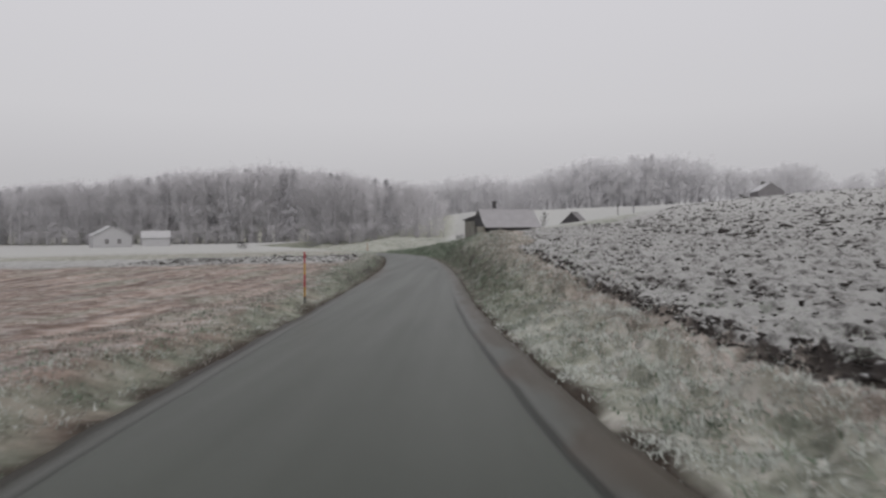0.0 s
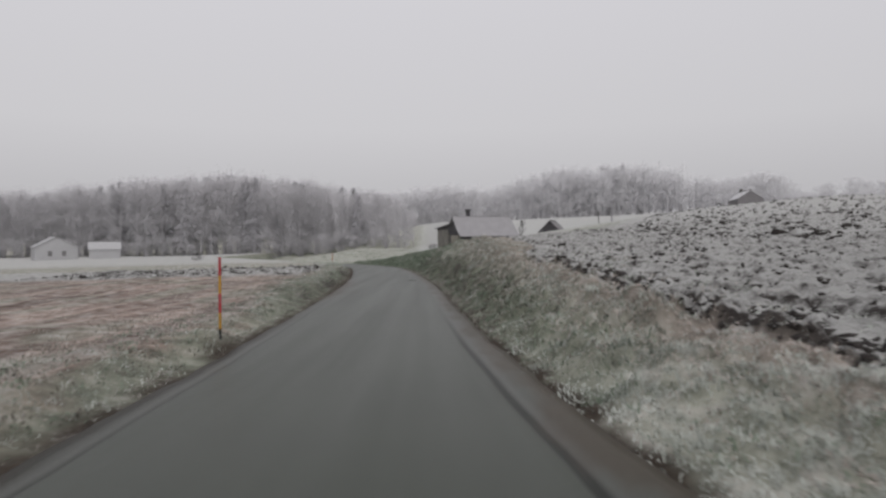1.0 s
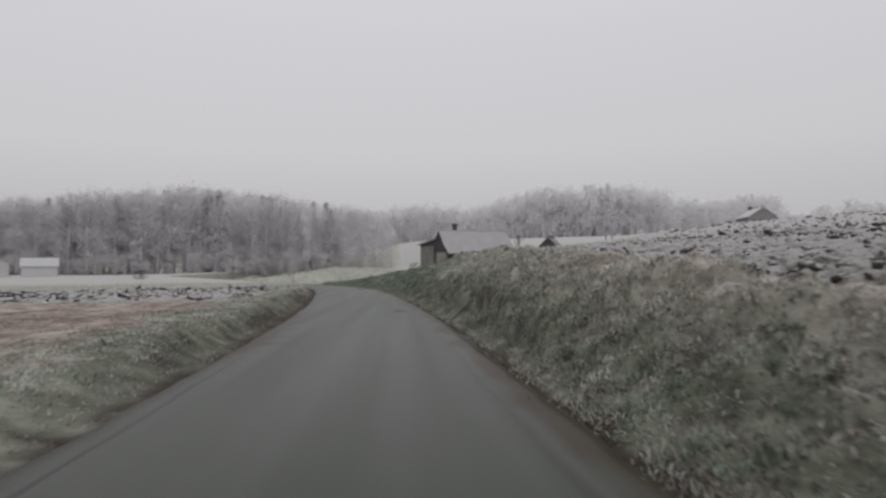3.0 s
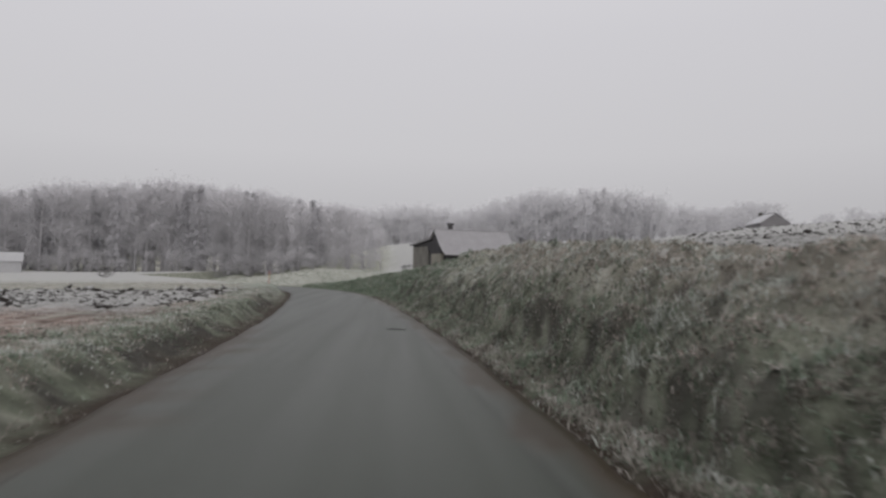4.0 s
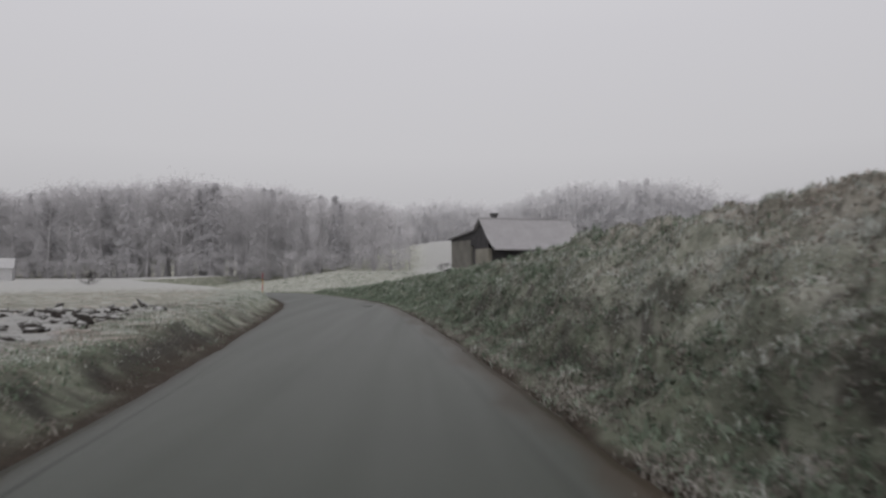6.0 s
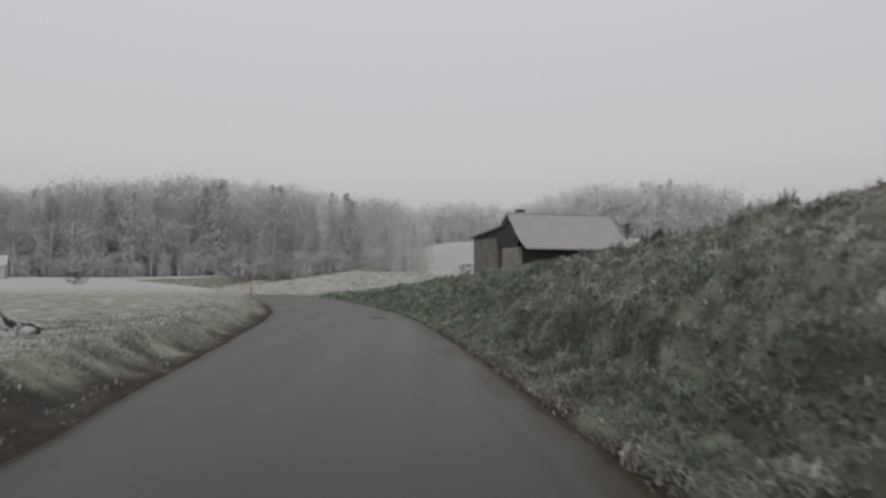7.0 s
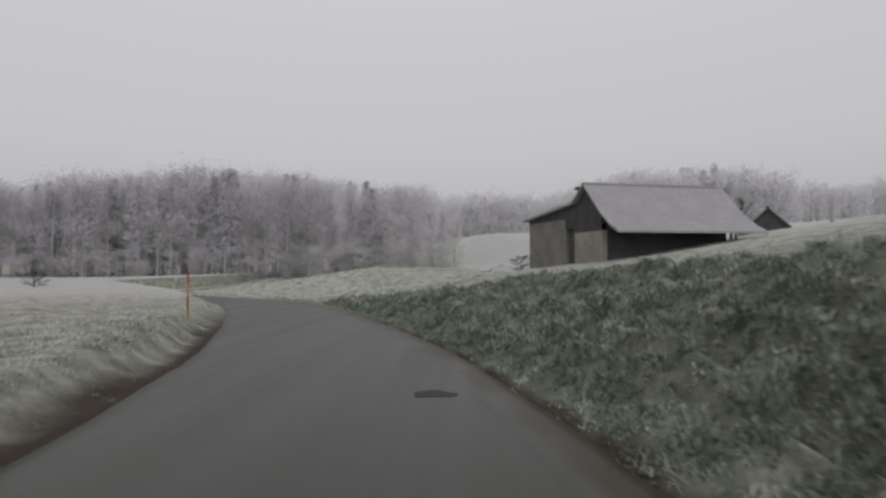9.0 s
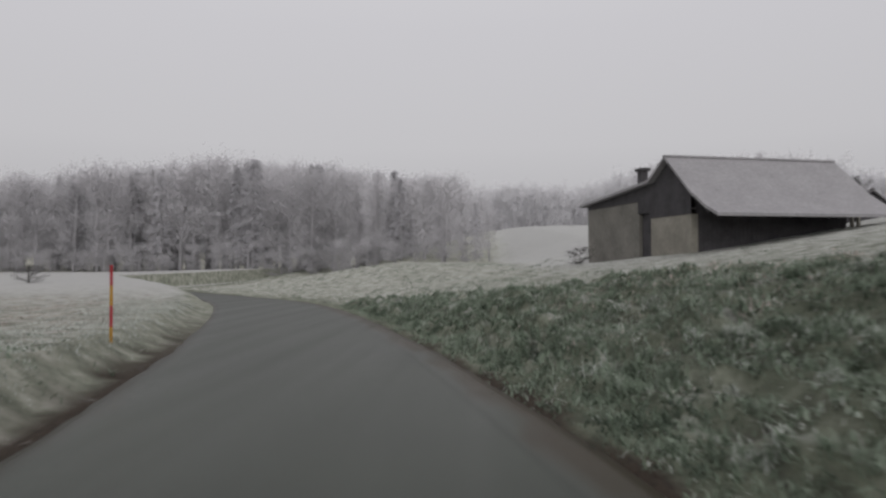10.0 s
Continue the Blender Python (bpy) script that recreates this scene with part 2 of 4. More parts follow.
def asphalt_build(nt, nodes, links, bsdf):
    big, fine = n_noise(nt, 0.5, 5), n_noise(nt, 90, 4, 0.7)
    lane = n_noise(nt, 1.0, 4, 0.5, stretch=(1.4, 0.05, 1))
    c = n_ramp(nt, n_math(nt, "ADD", n_math(nt, "MULTIPLY", big, 0.75), n_math(nt, "MULTIPLY", lane, 0.25)), (0.30, (0.0150, 0.0212, 0.0118)), (0.70, (0.0232, 0.0305, 0.0185)))
    c = n_mix(nt, 0.5, c, n_ramp(nt, fine, (0.3, (0.6, 0.6, 0.6)), (0.7, (1.2, 1.2, 1.2))), "MULTIPLY")
    c = n_mix(nt, n_math(nt, "MULTIPLY", n_attr(nt, "seam"), n_math(nt, "ADD", big, 0.45)), c, (0.009, 0.009, 0.008))
    c = n_mix(nt, n_math(nt, "MULTIPLY", n_attr(nt, "strip"), n_math(nt, "ADD", big, 0.2)), c, (0.050, 0.050, 0.045))
    c = n_mix(nt, n_math(nt, "MULTIPLY", n_attr(nt, "mud"), n_math(nt, "ADD", n_math(nt, "MULTIPLY", big, 0.9), 0.25)), c, (0.056, 0.040, 0.028))
    links.new(c, bsdf.inputs["Base Color"])
    r = nodes.new("ShaderNodeMapRange")
    r.inputs["From Min"].default_value, r.inputs["From Max"].default_value = 0.3, 0.7
    r.inputs["To Min"].default_value, r.inputs["To Max"].default_value = 0.34, 0.41
    links.new(lane, r.inputs["Value"])
    links.new(r.outputs[0], bsdf.inputs["Roughness"])
    links.new(n_math(nt, "MULTIPLY", n_math(nt, "SUBTRACT", 1.0, n_math(nt, "MAXIMUM", n_attr(nt, "seam"), n_math(nt, "MULTIPLY", n_attr(nt, "mud"), 0.75))), 0.37), bsdf.inputs["Specular IOR Level"])
    n_bump(nt, bsdf, fine, 0.25, 0.006)


M_GROUND = material("meadow_and_soil", ground_build, 0.95)
M_ROAD = material("wet_asphalt", asphalt_build, 0.5)
M_PLASTER = material("weathered_plaster", plain((0.33, 0.312, 0.268), 0.65, 5, 0.9, 0.4))
M_PLASTER2 = material("damp_grey_plaster", plain((0.25, 0.24, 0.215), 0.6, 5, 0.9, 0.4))
M_BOARD = material("black_weathered_boards", plain((0.085, 0.081, 0.086), 0.6, 9, 0.8, 0.4))
M_ROOF = material("snow_dusted_slate", plain((0.335, 0.325, 0.335), 0.85, 6, 0.85, 0.3))
M_TRIM = material("grey_wood", plain((0.10, 0.095, 0.09), 0.7, 12, 0.8, 0.3))
M_WHITEWALL = material("pale_render", plain((0.44, 0.437, 0.445), 0.92, 4, 0.9, 0.1))
M_FARWALL = material("dark_timber", plain((0.22, 0.21, 0.215), 0.8, 4, 0.9, 0.1))
# farmhouse roof: haze is put into the snow's pale tone
M_FARROOF = material("snowy_shingles_paled_for_haze", plain((0.60, 0.595, 0.61), 0.9, 4, 0.9, 0.1))
M_RED = material("red_marker_paint", plain((0.42, 0.050, 0.060), 0.8, 30, 0.6))
M_YELLOW = material("yellow_marker_paint", plain((0.50, 0.27, 0.045), 0.8, 30, 0.6))
M_BLACK = material("black_plastic", plain((0.03, 0.03, 0.03), 0.8, 30, 0.6))


def frosted(col, trans=0.35, clear=0.58):
    """Twigs and needles under rime and wet snow, finer than the pieces that carry them. Part of each piece is clear,
    which softens crowns like haze.
    """
    def build(nt, nodes, links, bsdf):
        info = nodes.new("ShaderNodeObjectInfo")
        geo = nodes.new("ShaderNodeNewGeometry")
        a = n_ramp(nt, info.outputs["Random"], (0.0, tuple(k * 0.86 for k in col)), (1.0, tuple(min(k * 1.08, 0.95) for k in col)))
        c = n_mix(nt, 0.35, a, n_ramp(nt, geo.outputs["Random Per Island"], (0.0, (0.88, 0.88, 0.88)), (1.0, (1.06, 1.06, 1.06))), "MULTIPLY")
        links.new(c, bsdf.inputs["Base Color"])
        bsdf.inputs["Specular IOR Level"].default_value = 0.0
        tr = nodes.new("ShaderNodeBsdfTranslucent")
        links.new(c, tr.inputs[0])
        nrm = nodes.new("ShaderNodeVectorMath")        # normals pulled towards the sun, so crowns shade flat as in haze
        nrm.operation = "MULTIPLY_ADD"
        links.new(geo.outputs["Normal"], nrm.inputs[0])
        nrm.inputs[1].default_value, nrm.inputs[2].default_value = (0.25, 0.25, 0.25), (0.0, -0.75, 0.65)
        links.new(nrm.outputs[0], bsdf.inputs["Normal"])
        mx = nodes.new("ShaderNodeMixShader")
        mx.inputs[0].default_value = trans
        links.new(bsdf.outputs[0], mx.inputs[1])
        links.new(tr.outputs[0], mx.inputs[2])
        gap = nodes.new("ShaderNodeBsdfTransparent")
        thin = nodes.new("ShaderNodeMixShader")
        thin.inputs[0].default_value = clear
        links.new(mx.outputs[0], thin.inputs[1])
        links.new(gap.outputs[0], thin.inputs[2])
        links.new(thin.outputs[0], nodes["Material Output"].inputs[0])
    return build


# paler than rime alone: haze is put into the colours, most for FAR
M_TWIG_NEAR = material("rimed_hazy_twigs", frosted((0.665, 0.65, 0.668)), 1.0)
M_TWIG_FAR = material("rimed_twigs_paled_for_haze", frosted((0.93, 0.92, 0.94)), 1.0)
M_NEEDLE_NEAR = material("rimed_hazy_needles", frosted((0.57, 0.56, 0.58)), 1.0)
M_NEEDLE_FAR = material("rimed_needles_paled_for_haze", frosted((0.90, 0.89, 0.91)), 1.0)
M_BARK_NEAR = material("rimed_hazy_bark", plain((0.36, 0.35, 0.362), 0.9, 3, 0.95))
M_BARK_FAR = material("rimed_bark_paled_for_haze", plain((0.5, 0.49, 0.51), 0.9, 3, 0.95))


# ---- building helpers --------------------------------------------------------
def part(name, bm, mat, parent=None, label=""):
    me = bpy.data.meshes.new(name)
    bm.normal_update()
    bm.to_mesh(me)
    bm.free()
    me.materials.append(mat)
    ob = new(name, me)
    ob.parent = parent
    if label:
        ob["label"] = label
    return ob


def empty(name, m, label, category, group="", kind=""):
    ob = new(name)
    ob.matrix_basis = m
    return tagged(ob, label, category, group, kind)


def mesh_ob(name, verts, faces, mat, parent=None, smooth_shade=False):
    me = bpy.data.meshes.new(name)
    me.from_pydata(verts, [], faces)
    me.materials.append(mat)
    if smooth_shade:
        me.polygons.foreach_set("use_smooth", [True] * len(me.polygons))
    me.update()
    ob = new(name, me)
    ob.parent = parent
    return ob


def box(bm, x0, y0, z0, x1, y1, z1, bevel=0.0):
    m = Matrix.LocRotScale(((x0 + x1) / 2, (y0 + y1) / 2, (z0 + z1) / 2), None, (abs(x1 - x0), abs(y1 - y0), abs(z1 - z0)))
    r = bmesh.ops.create_cube(bm, size=1, matrix=m)
    if bevel:
        es = {e for v in r["verts"] for e in v.link_edges}
        bmesh.ops.bevel(bm, geom=list(es), offset=bevel, segments=1, affect="EDGES")
    return bm


def one_box(*a, **k):
    return box(bmesh.new(), *a, **k)


def prism(bm, pts, y0, y1):
    """Extrude an outline of (x, z) points from y0 to y1."""
    a = [bm.verts.new((x, y0, z)) for x, z in pts]
    b = [bm.verts.new((x, y1, z)) for x, z in pts]
    n = len(pts)
    bm.faces.new(a)
    bm.faces.new(b[::-1])
    for i in range(n):
        bm.faces.new((a[i], b[i], b[(i + 1) % n], a[(i + 1) % n]))
    bmesh.ops.recalc_face_normals(bm, faces=bm.faces)
    return bm


# ---- ground and road ---------------------------------------------------------
def lines(*spans):
    out = []
    for a, b, n in spans:
        out += list(np.linspace(a, b, n, endpoint=False))
    return out + [spans[-1][1]]


def set_attr(me, name, values):
    at = me.attributes.new(name, "FLOAT", "POINT")
    at.data.foreach_set("value", np.asarray(values, np.float32).ravel())


def grid_faces(ny, nx):
    j, i = np.meshgrid(np.arange(ny - 1), np.arange(nx - 1), indexing="ij")
    a = (j * nx + i).ravel()
    return np.stack([a, a + 1, a + nx + 1, a + nx], 1).tolist()


gv = np.array(lines((-900, -200, 14), (-200, -60, 14), (-60, -16, 30), (-16, -2.2, 46), (-2.2, 1.8, 8), (1.8, 4.6, 30), (4.6, 16, 105), (16, 30, 50), (30, 60, 34), (60, 140, 40), (140, 300, 16), (300, 900, 12)))
gy = np.array(lines((-60, -4, 30), (-4, 56, 420), (56, 110, 130), (110, 300, 60), (300, 900, 24)))
VV, YY = np.meshgrid(gv, gy)
XX = road_x(np.minimum(YY, 140)) + VV
ZZ = ground_z(XX, YY)
VEFF = XX - road_x(np.minimum(YY, 140))
BW = 4.7 + 1.6 * smooth(40, 50, YY)
hill = smooth(0, 0.3, VEFF - BW - 0.05 - 2.2 * smooth(27, 37, YY) - 0.2 * fbm(XX, YY, 3, 9)) * (1 - smooth(0, 6, YY - field_end(VEFF)))
patch = smooth(41.5, 45, YY + 1.5 * fbm(XX, YY, 9, 4)) * (1 - smooth(57, 62, YY + 1.5 * fbm(XX, YY, 9, 4))) * smooth(5.2, 6.2, -VEFF + fbm(XX, YY, 5, 8))
TL = np.clip((VEFF - TOE) / (BW - TOE), 0, 1) + 0.10 * fbm(XX, 0.5 * YY, 4, 42)
# soil colour at the ledge and between mounds carries their shade too
soil_shade = 0.8 * ledge(XX, YY) * np.exp(-((TL - 0.30) / 0.17) ** 4) * (VEFF > 0) * hollow_shade(XX, YY)
soil_shade = np.maximum(soil_shade, 0.75 * gap_shade(XX, YY) * smooth(2.5, 2.9, VEFF) * (1 - smooth(-0.7, 0.2, VEFF - BW)))
plough = np.maximum(hill, patch)
row = np.sin((VEFF * 1.0 + 0.15 * fbm(XX, YY, 6, 5)) * 6.28 / 0.55)
near = 1 - smooth(40, 120, VEFF)
warp = 0.12 * fbm(XX, YY, 0.9, 16, 2)
clod = plough * near * (0.02 * row + 0.12 * cells(XX + warp, 0.75 * YY - warp, 0.29, 1) + 0.12 * cells(XX - warp, YY + warp, 0.19, 2) - 0.07 + 0.05 * fbm(XX, YY, 2.5, 6))
ZZ = ZZ + clod
ground = mesh_ob("ground", np.stack([XX, YY, ZZ], -1).reshape(-1, 3).tolist(), grid_faces(len(gy), len(gv)), M_GROUND, None, True)
tagged(ground, "rolling meadow, bank and ploughed hill dusted with wet snow", "ground", kind="structure")
cut = 0.9 * smooth(22, 30, YY) * (1 - smooth(58, 66, YY)) * smooth(-4.2, -3.75, VEFF + 0.3 * fbm(XX, YY, 1.8, 44)) * (1 - smooth(-3.25, -3.1, VEFF)) * smooth(-0.5, 0.2, fbm(XX, YY, 2.2, 45))
set_attr(ground.data, "plough", np.maximum(plough, np.maximum(soil_shade, cut)))
set_attr(ground.data, "stubble", np.clip(np.maximum(smooth(4.2, 5.8, -VEFF + 1.2 * (1 - smooth(16, 30, YY)) + fbm(XX, YY, 2.5, 3)) * (1 - 0.8 * smooth(50, 62, YY)) * (1 - 0.6 * smooth(0.05, 0.5, fbm(XX * 1.5, YY * 0.4, 5, 46))),
                                            smooth(-1.2, -0.2, VEFF - BW) * (VEFF > 0) * 0.75 * (1 - 0.3 * smooth(10, 34, YY)) * (1 - smooth(48, 60, YY))), 0, 1))
set_attr(ground.data, "mud", (1 - smooth(78, 94, YY)) * np.maximum(smooth(-2.5, -2.2, -VEFF + 0.2 * fbm(XX, YY, 2, 11)) * (VEFF > 0), smooth(-3.35, -3.05, VEFF + 0.2 * smooth(30, 42, YY) + 0.25 * fbm(XX, YY, 2, 12)) * (VEFF < 0)))
wood_y = spline((-190, -141, -104, -85, -66, -50, -34, -19, -9.5, -4), (213, 215, 215, 212, 207, 200, 190, 178, 168, 162))
FLOOR = smooth(-7, -1, YY - wood_y(np.clip(XX, -190, -4))) * (1 - smooth(-8, -3, XX))
FARK = (1 - FLOOR) * smooth(84, 130, YY) * np.where(VEFF > 0, smooth(-4, 1, XX + 1.2 * fbm(XX, YY, 9, 14)), 1)
set_attr(ground.data, "snow", 0.40 + 0.16 * plough - 0.05 * smooth(4.5, 6, -VEFF) * (1 - smooth(40, 50, YY)) - 0.22 * (1 - smooth(6, 15, YY)) * hill * np.exp(-((VEFF - BW - 0.25) / 0.2) ** 2) - 0.03 * smooth(54, 66, YY) * (VEFF < 0) + 0.35 * FARK - 0.3 * FLOOR + 0.12 * smooth(40, 90, np.abs(VEFF))
         - 0.15 * smooth(-3.2, -2.4, -np.abs(VEFF)) - 0.12 * smooth(-4.6, -3.9, VEFF) * (VEFF < 0) - 0.3 * np.maximum(cut, soil_shade))
set_attr(ground.data, "deep", FARK)
set_attr(ground.data, "bank", VEFF > 0)
set_attr(ground.data, "frost", np.where(VEFF > 0, (1 - green_part(XX, YY)) * (1 - 0.9 * smooth(9, 19, YY) * (1 - smooth(2.9, 4.2, VEFF))), 0.38 - 0.28 * smooth(20, 32, YY) + 0.45 * smooth(52, 60, YY)))

ry = np.array(lines((-60, -4, 30), (-4, 120, 300), (120, 140, 12)))
rv = np.array([ROAD_L - 0.06, ROAD_L, -2.78, -2.62, -2.56, -2.5, -2.42, -1.6, -0.6, 0.4, 1.2, 1.40, 1.46, 1.53, 1.60, ROAD_R, ROAD_R + 0.2, ROAD_R + 0.35, ROAD_R + 0.42])
RV, RY = np.meshgrid(rv, ry)
ragged = 0.045 * fbm(RV * 0, RY, 2.3, 21) * (np.abs(RV + 0.5) > 2.2) + 0.03 * fbm(RV * 0, RY, 5, 23) * (np.abs(RV + 0.5) > 1.8)
RZ = road_z(RY) + 0.03 - 0.010 * (RV + 0.5) ** 2 * 0.6
WORN = 0.22 + 0.78 * (1 - smooth(14, 26, RY))     # joints show less further along
RZ -= 0.018 * WORN * (((RV > 1.44) & (RV < 1.55)) | ((RV < -2.53) & (RV > -2.6)))
RZ[:, 0] -= 0.14
RZ[:, -1] -= 0.14
road = mesh_ob("road", np.stack([road_x(RY) + RV + ragged, RY, RZ], -1).reshape(-1, 3).tolist(), grid_faces(len(ry), len(rv)), M_ROAD, None, True)
tagged(road, "narrow wet grey asphalt road with muddy edges", "road", kind="structure")
set_attr(road.data, "strip", WORN * np.maximum(((RV > 1.55) & (RV < 1.74)) * 0.8, ((RV < -2.6) & (RV > -2.7)) * 0.9))
set_attr(road.data, "mud", np.clip(smooth(1.56, 1.80, RV + 0.22 * fbm(RV, RY, 3, 22)) * 0.95 + 0.35 * smooth(2.6, 2.9, -RV) + 1.1 * smooth(2.35, 2.75, -RV + 0.25 * fbm(RV, RY, 2.5, 24)) * smooth(27, 32, RY) * (1 - smooth(40, 46, RY)), 0, 1))
set_attr(road.data, "seam", np.maximum(((RV > 1.44) & (RV < 1.55)) * 0.75 * WORN, np.maximum(((RV < -2.53) & (RV > -2.6)) * 0.6 * (1 - smooth(44, 60, RY)), (RV < -2.75) * 0.8 * (0.3 + 0.7 * WORN))))


# ---- the barn ----------------------------------------------------------------
def roof_slab(name, prof, x0, x1, thick, mat, parent, label=""):
    """A roof skin that follows an outline of (y, z) points, thick metres deep."""
    bm = bmesh.new()
    pts = list(prof) + [(y, z - thick) for y, z in reversed(prof)]
    a = [bm.verts.new((x0, y, z)) for y, z in pts]
    b = [bm.verts.new((x1, y, z)) for y, z in pts]
    n = len(pts)
    for i in range(n):
        bm.faces.new((a[i], a[(i + 1) % n], b[(i + 1) % n], b[i]))
    k = len(prof)
    for q in (a, b):
        for i in range(k - 1):
            bm.faces.new((q[i], q[i + 1], q[n - 2 - i], q[n - 1 - i]))
    bmesh.ops.recalc_face_normals(bm, faces=bm.faces)
    return part(name, bm, mat, parent, label)


BARN = pose(4.63, 97.07, 0, 0, 0, 15.3)


def build_barn():
    barn = empty("barn", BARN, "long low barn, black boards, pale gable wall, snow-dusted roof", "barn")
    near_side = [(-0.14, 1.95), (0.7, 2.33), (1.85, 3.08), (3.99, 4.97)]
    far_side = [(3.99, 4.97), (5.53, 3.98), (9.6, 3.66), (13.9, 3.36)]
    roof_slab("roof", near_side, -0.35, 9.3, 0.14, M_ROOF, barn)
    roof_slab("roof", far_side, -0.35, 9.3, 0.14, M_ROOF, barn)
    part("ridge_cap", one_box(-0.38, 3.87, 4.9, 9.33, 4.11, 5.02, bevel=0.03), M_ROOF, barn)
    # gable: pale wall below, black boards above
    part("gable_wall", one_box(0, 2.3, -1.2, 0.35, 5.8, 2.05), M_PLASTER, barn)
    part("lean_to_wall", one_box(0, 7.0, -1.6, 0.35, 13.3, 3.0), M_PLASTER2, barn)
    part("long_wall", one_box(0.35, 2.3, -0.6, 8.4, 2.5, 2.95), M_BOARD, barn)
    part("back_wall", one_box(0.35, 13.1, -1.6, 9.0, 13.3, 3.2), M_BOARD, barn)
    part("end_wall", one_box(8.2, 2.5, -0.6, 8.4, 13.1, 3.2), M_BOARD, barn)
    part("doorway", one_box(0.2, 5.8, -1.4, 0.3, 7.0, 3.2), M_BOARD, barn)
    y = 0.9
    while y < 13.2:
        top = np.interp(y + 0.1, (-0.14, 0.7, 1.85, 3.99, 5.53, 13.9), (1.8, 2.18, 2.93, 4.82, 3.83, 3.21))
        low = 2.05 if y < 5.8 else (2.35 if y < 7.0 else 3.0)
        if y < 2.2:
            low = top - 0.35
        if top - low > 0.05:
            part("board", one_box(-0.03, y, low, 0.02, y + 0.19, top, bevel=0.008), M_BOARD, barn)
        y += 0.2
    x = 0.36
    while x < 8.2:
        part("board", one_box(x, 2.26, -0.5, x + 0.22, 2.3, 2.9, bevel=0.006), M_BOARD, barn)
        x += 0.232
    for x in (8.72, 9.08):
        part("post", one_box(x, 2.3, -0.2, x + 0.14, 2.44, 2.95, bevel=0.01), M_PLASTER, barn, "pale wooden post")
    return barn


build_barn()


def gabled_hut(name, m, w, l, eave, ridge, wall_mat, roof_mat, label, category, over=0.25, sink=1.0):
    """A small gabled building: front at y = 0, w wide, l deep."""
    hut = empty(name, m, label, category)
    part("wall", prism(bmesh.new(), [(-w / 2, -sink), (w / 2, -sink), (w / 2, eave), (0, ridge - 0.1), (-w / 2, eave)], 0, l), wall_mat, hut)
    k = (ridge - eave) / (w / 2)
    for s in (-1, 1):
        e = s * (w / 2 + over)
        ze = eave - over * k
        part("roof", prism(bmesh.new(), [(0, ridge), (e, ze), (e, ze + 0.12), (0, ridge + 0.14)], -over, l + over), roof_mat, hut)
    part("ridge_cap", one_box(-0.1, -over - 0.02, ridge + 0.08, 0.1, l + over + 0.02, ridge + 0.18, bevel=0.02), M_TRIM, hut)
    return hut


def at_ground(x, y, turn=0.0):
    return pose(x, y, gz(x, y), 0, 0, turn)


g = gz(20.9, 114.0)
gabled_hut("root_cellar", pose(20.92, 114.2, g, 0, 0, -24), 3.9, 4.5, 2.6 - g, 4.5 - g, M_BOARD, M_FARWALL, "small dark gabled hut half sunk in the slope", "shed")
g = gz(66.2, 133)
farmhouse = gabled_hut("farmhouse", pose(66.3, 133, g, 0, 0, -12), 5.0, 8.0, 9.3 - g, 11.0 - g, M_FARWALL, M_FARROOF, "dark gabled farmhouse on the ploughed brow, its snowy roof paled for haze", "house", over=0.12)
part("chimney", one_box(-0.3, 6.9, 10.0 - g, 0.3, 7.5, 11.7 - g, bevel=0.03), M_TRIM, farmhouse)
g = gz(-84, 148)
gabled_hut("cottage", pose(-84.2, 148, g, 0, 0, 36), 8.4, 10.0, 0.7 - g, 3.0 - g, M_WHITEWALL, M_WHITEWALL, "pale snow-covered cottage below the wood", "house")
cottage = [o for o in scene.objects if o.name == "cottage"][0]
for wx in (-1.7, 1.0):
    win = part("window", one_box(wx, -0.04, 0.9, wx + 0.8, 0.05, 2.0, bevel=0.01), M_TRIM, cottage)
    part("pane", one_box(wx + 0.07, -0.06, 0.97, wx + 0.73, -0.02, 1.93), M_FARWALL, win)
gabled_hut("outbuilding", pose(-72.6, 153, gz(-74, 151), 0, 0, 118), 5.0, 6.2, 0.1 - gz(-74, 151), 1.7 - gz(-74, 151), M_WHITEWALL, M_WHITEWALL, "low pale outbuilding beside the cottage", "shed")

# ---- marker poles ------------------------------------------------------------
def marker_pole(x, y, z):
    pole = empty("marker_pole", pose(x, y, z, 1.0, 0.8, 0), "thin red and yellow banded snow pole at the road's edge", "marker pole", "roadside marker poles")
    bands = ((-0.25, 0.12, M_BLACK), (0.12, 0.43, M_YELLOW), (0.43, 0.80, M_RED), (0.80, 1.15, M_YELLOW), (1.15, 1.5, M_RED))
    for a, b, mat in bands:
        bm = bmesh.new()
        bmesh.ops.create_cone(bm, cap_ends=True, segments=10, radius1=0.026, radius2=0.026, depth=b - a, matrix=Matrix.Translation((0, 0, (a + b) / 2)))
        part("band", bm, mat, pole)
    return pole


marker_pole(-4.4, 15.83, -0.42)
marker_pole(-12.03, 80.27, -1.54)


# ---- trees -------------------------------------------------------------------
def tube(verts, faces, a, b, ra, rb, n=5):
    a, b = np.array(a, float), np.array(b, float)
    d = b - a
    d = d / np.linalg.norm(d)
    p = np.cross(d, (0.3, 0.9, 0.1))
    p = p / np.linalg.norm(p)
    q = np.cross(d, p)
    k = len(verts)
    for c, r in ((a, ra), (b, rb)):
        for i in range(n):
            w = 6.2832 * i / n
            verts.append(tuple(c + r * (np.cos(w) * p + np.sin(w) * q)))
    for i in range(n):
        faces.append((k + i, k + (i + 1) % n, k + n + (i + 1) % n, k + n + i))


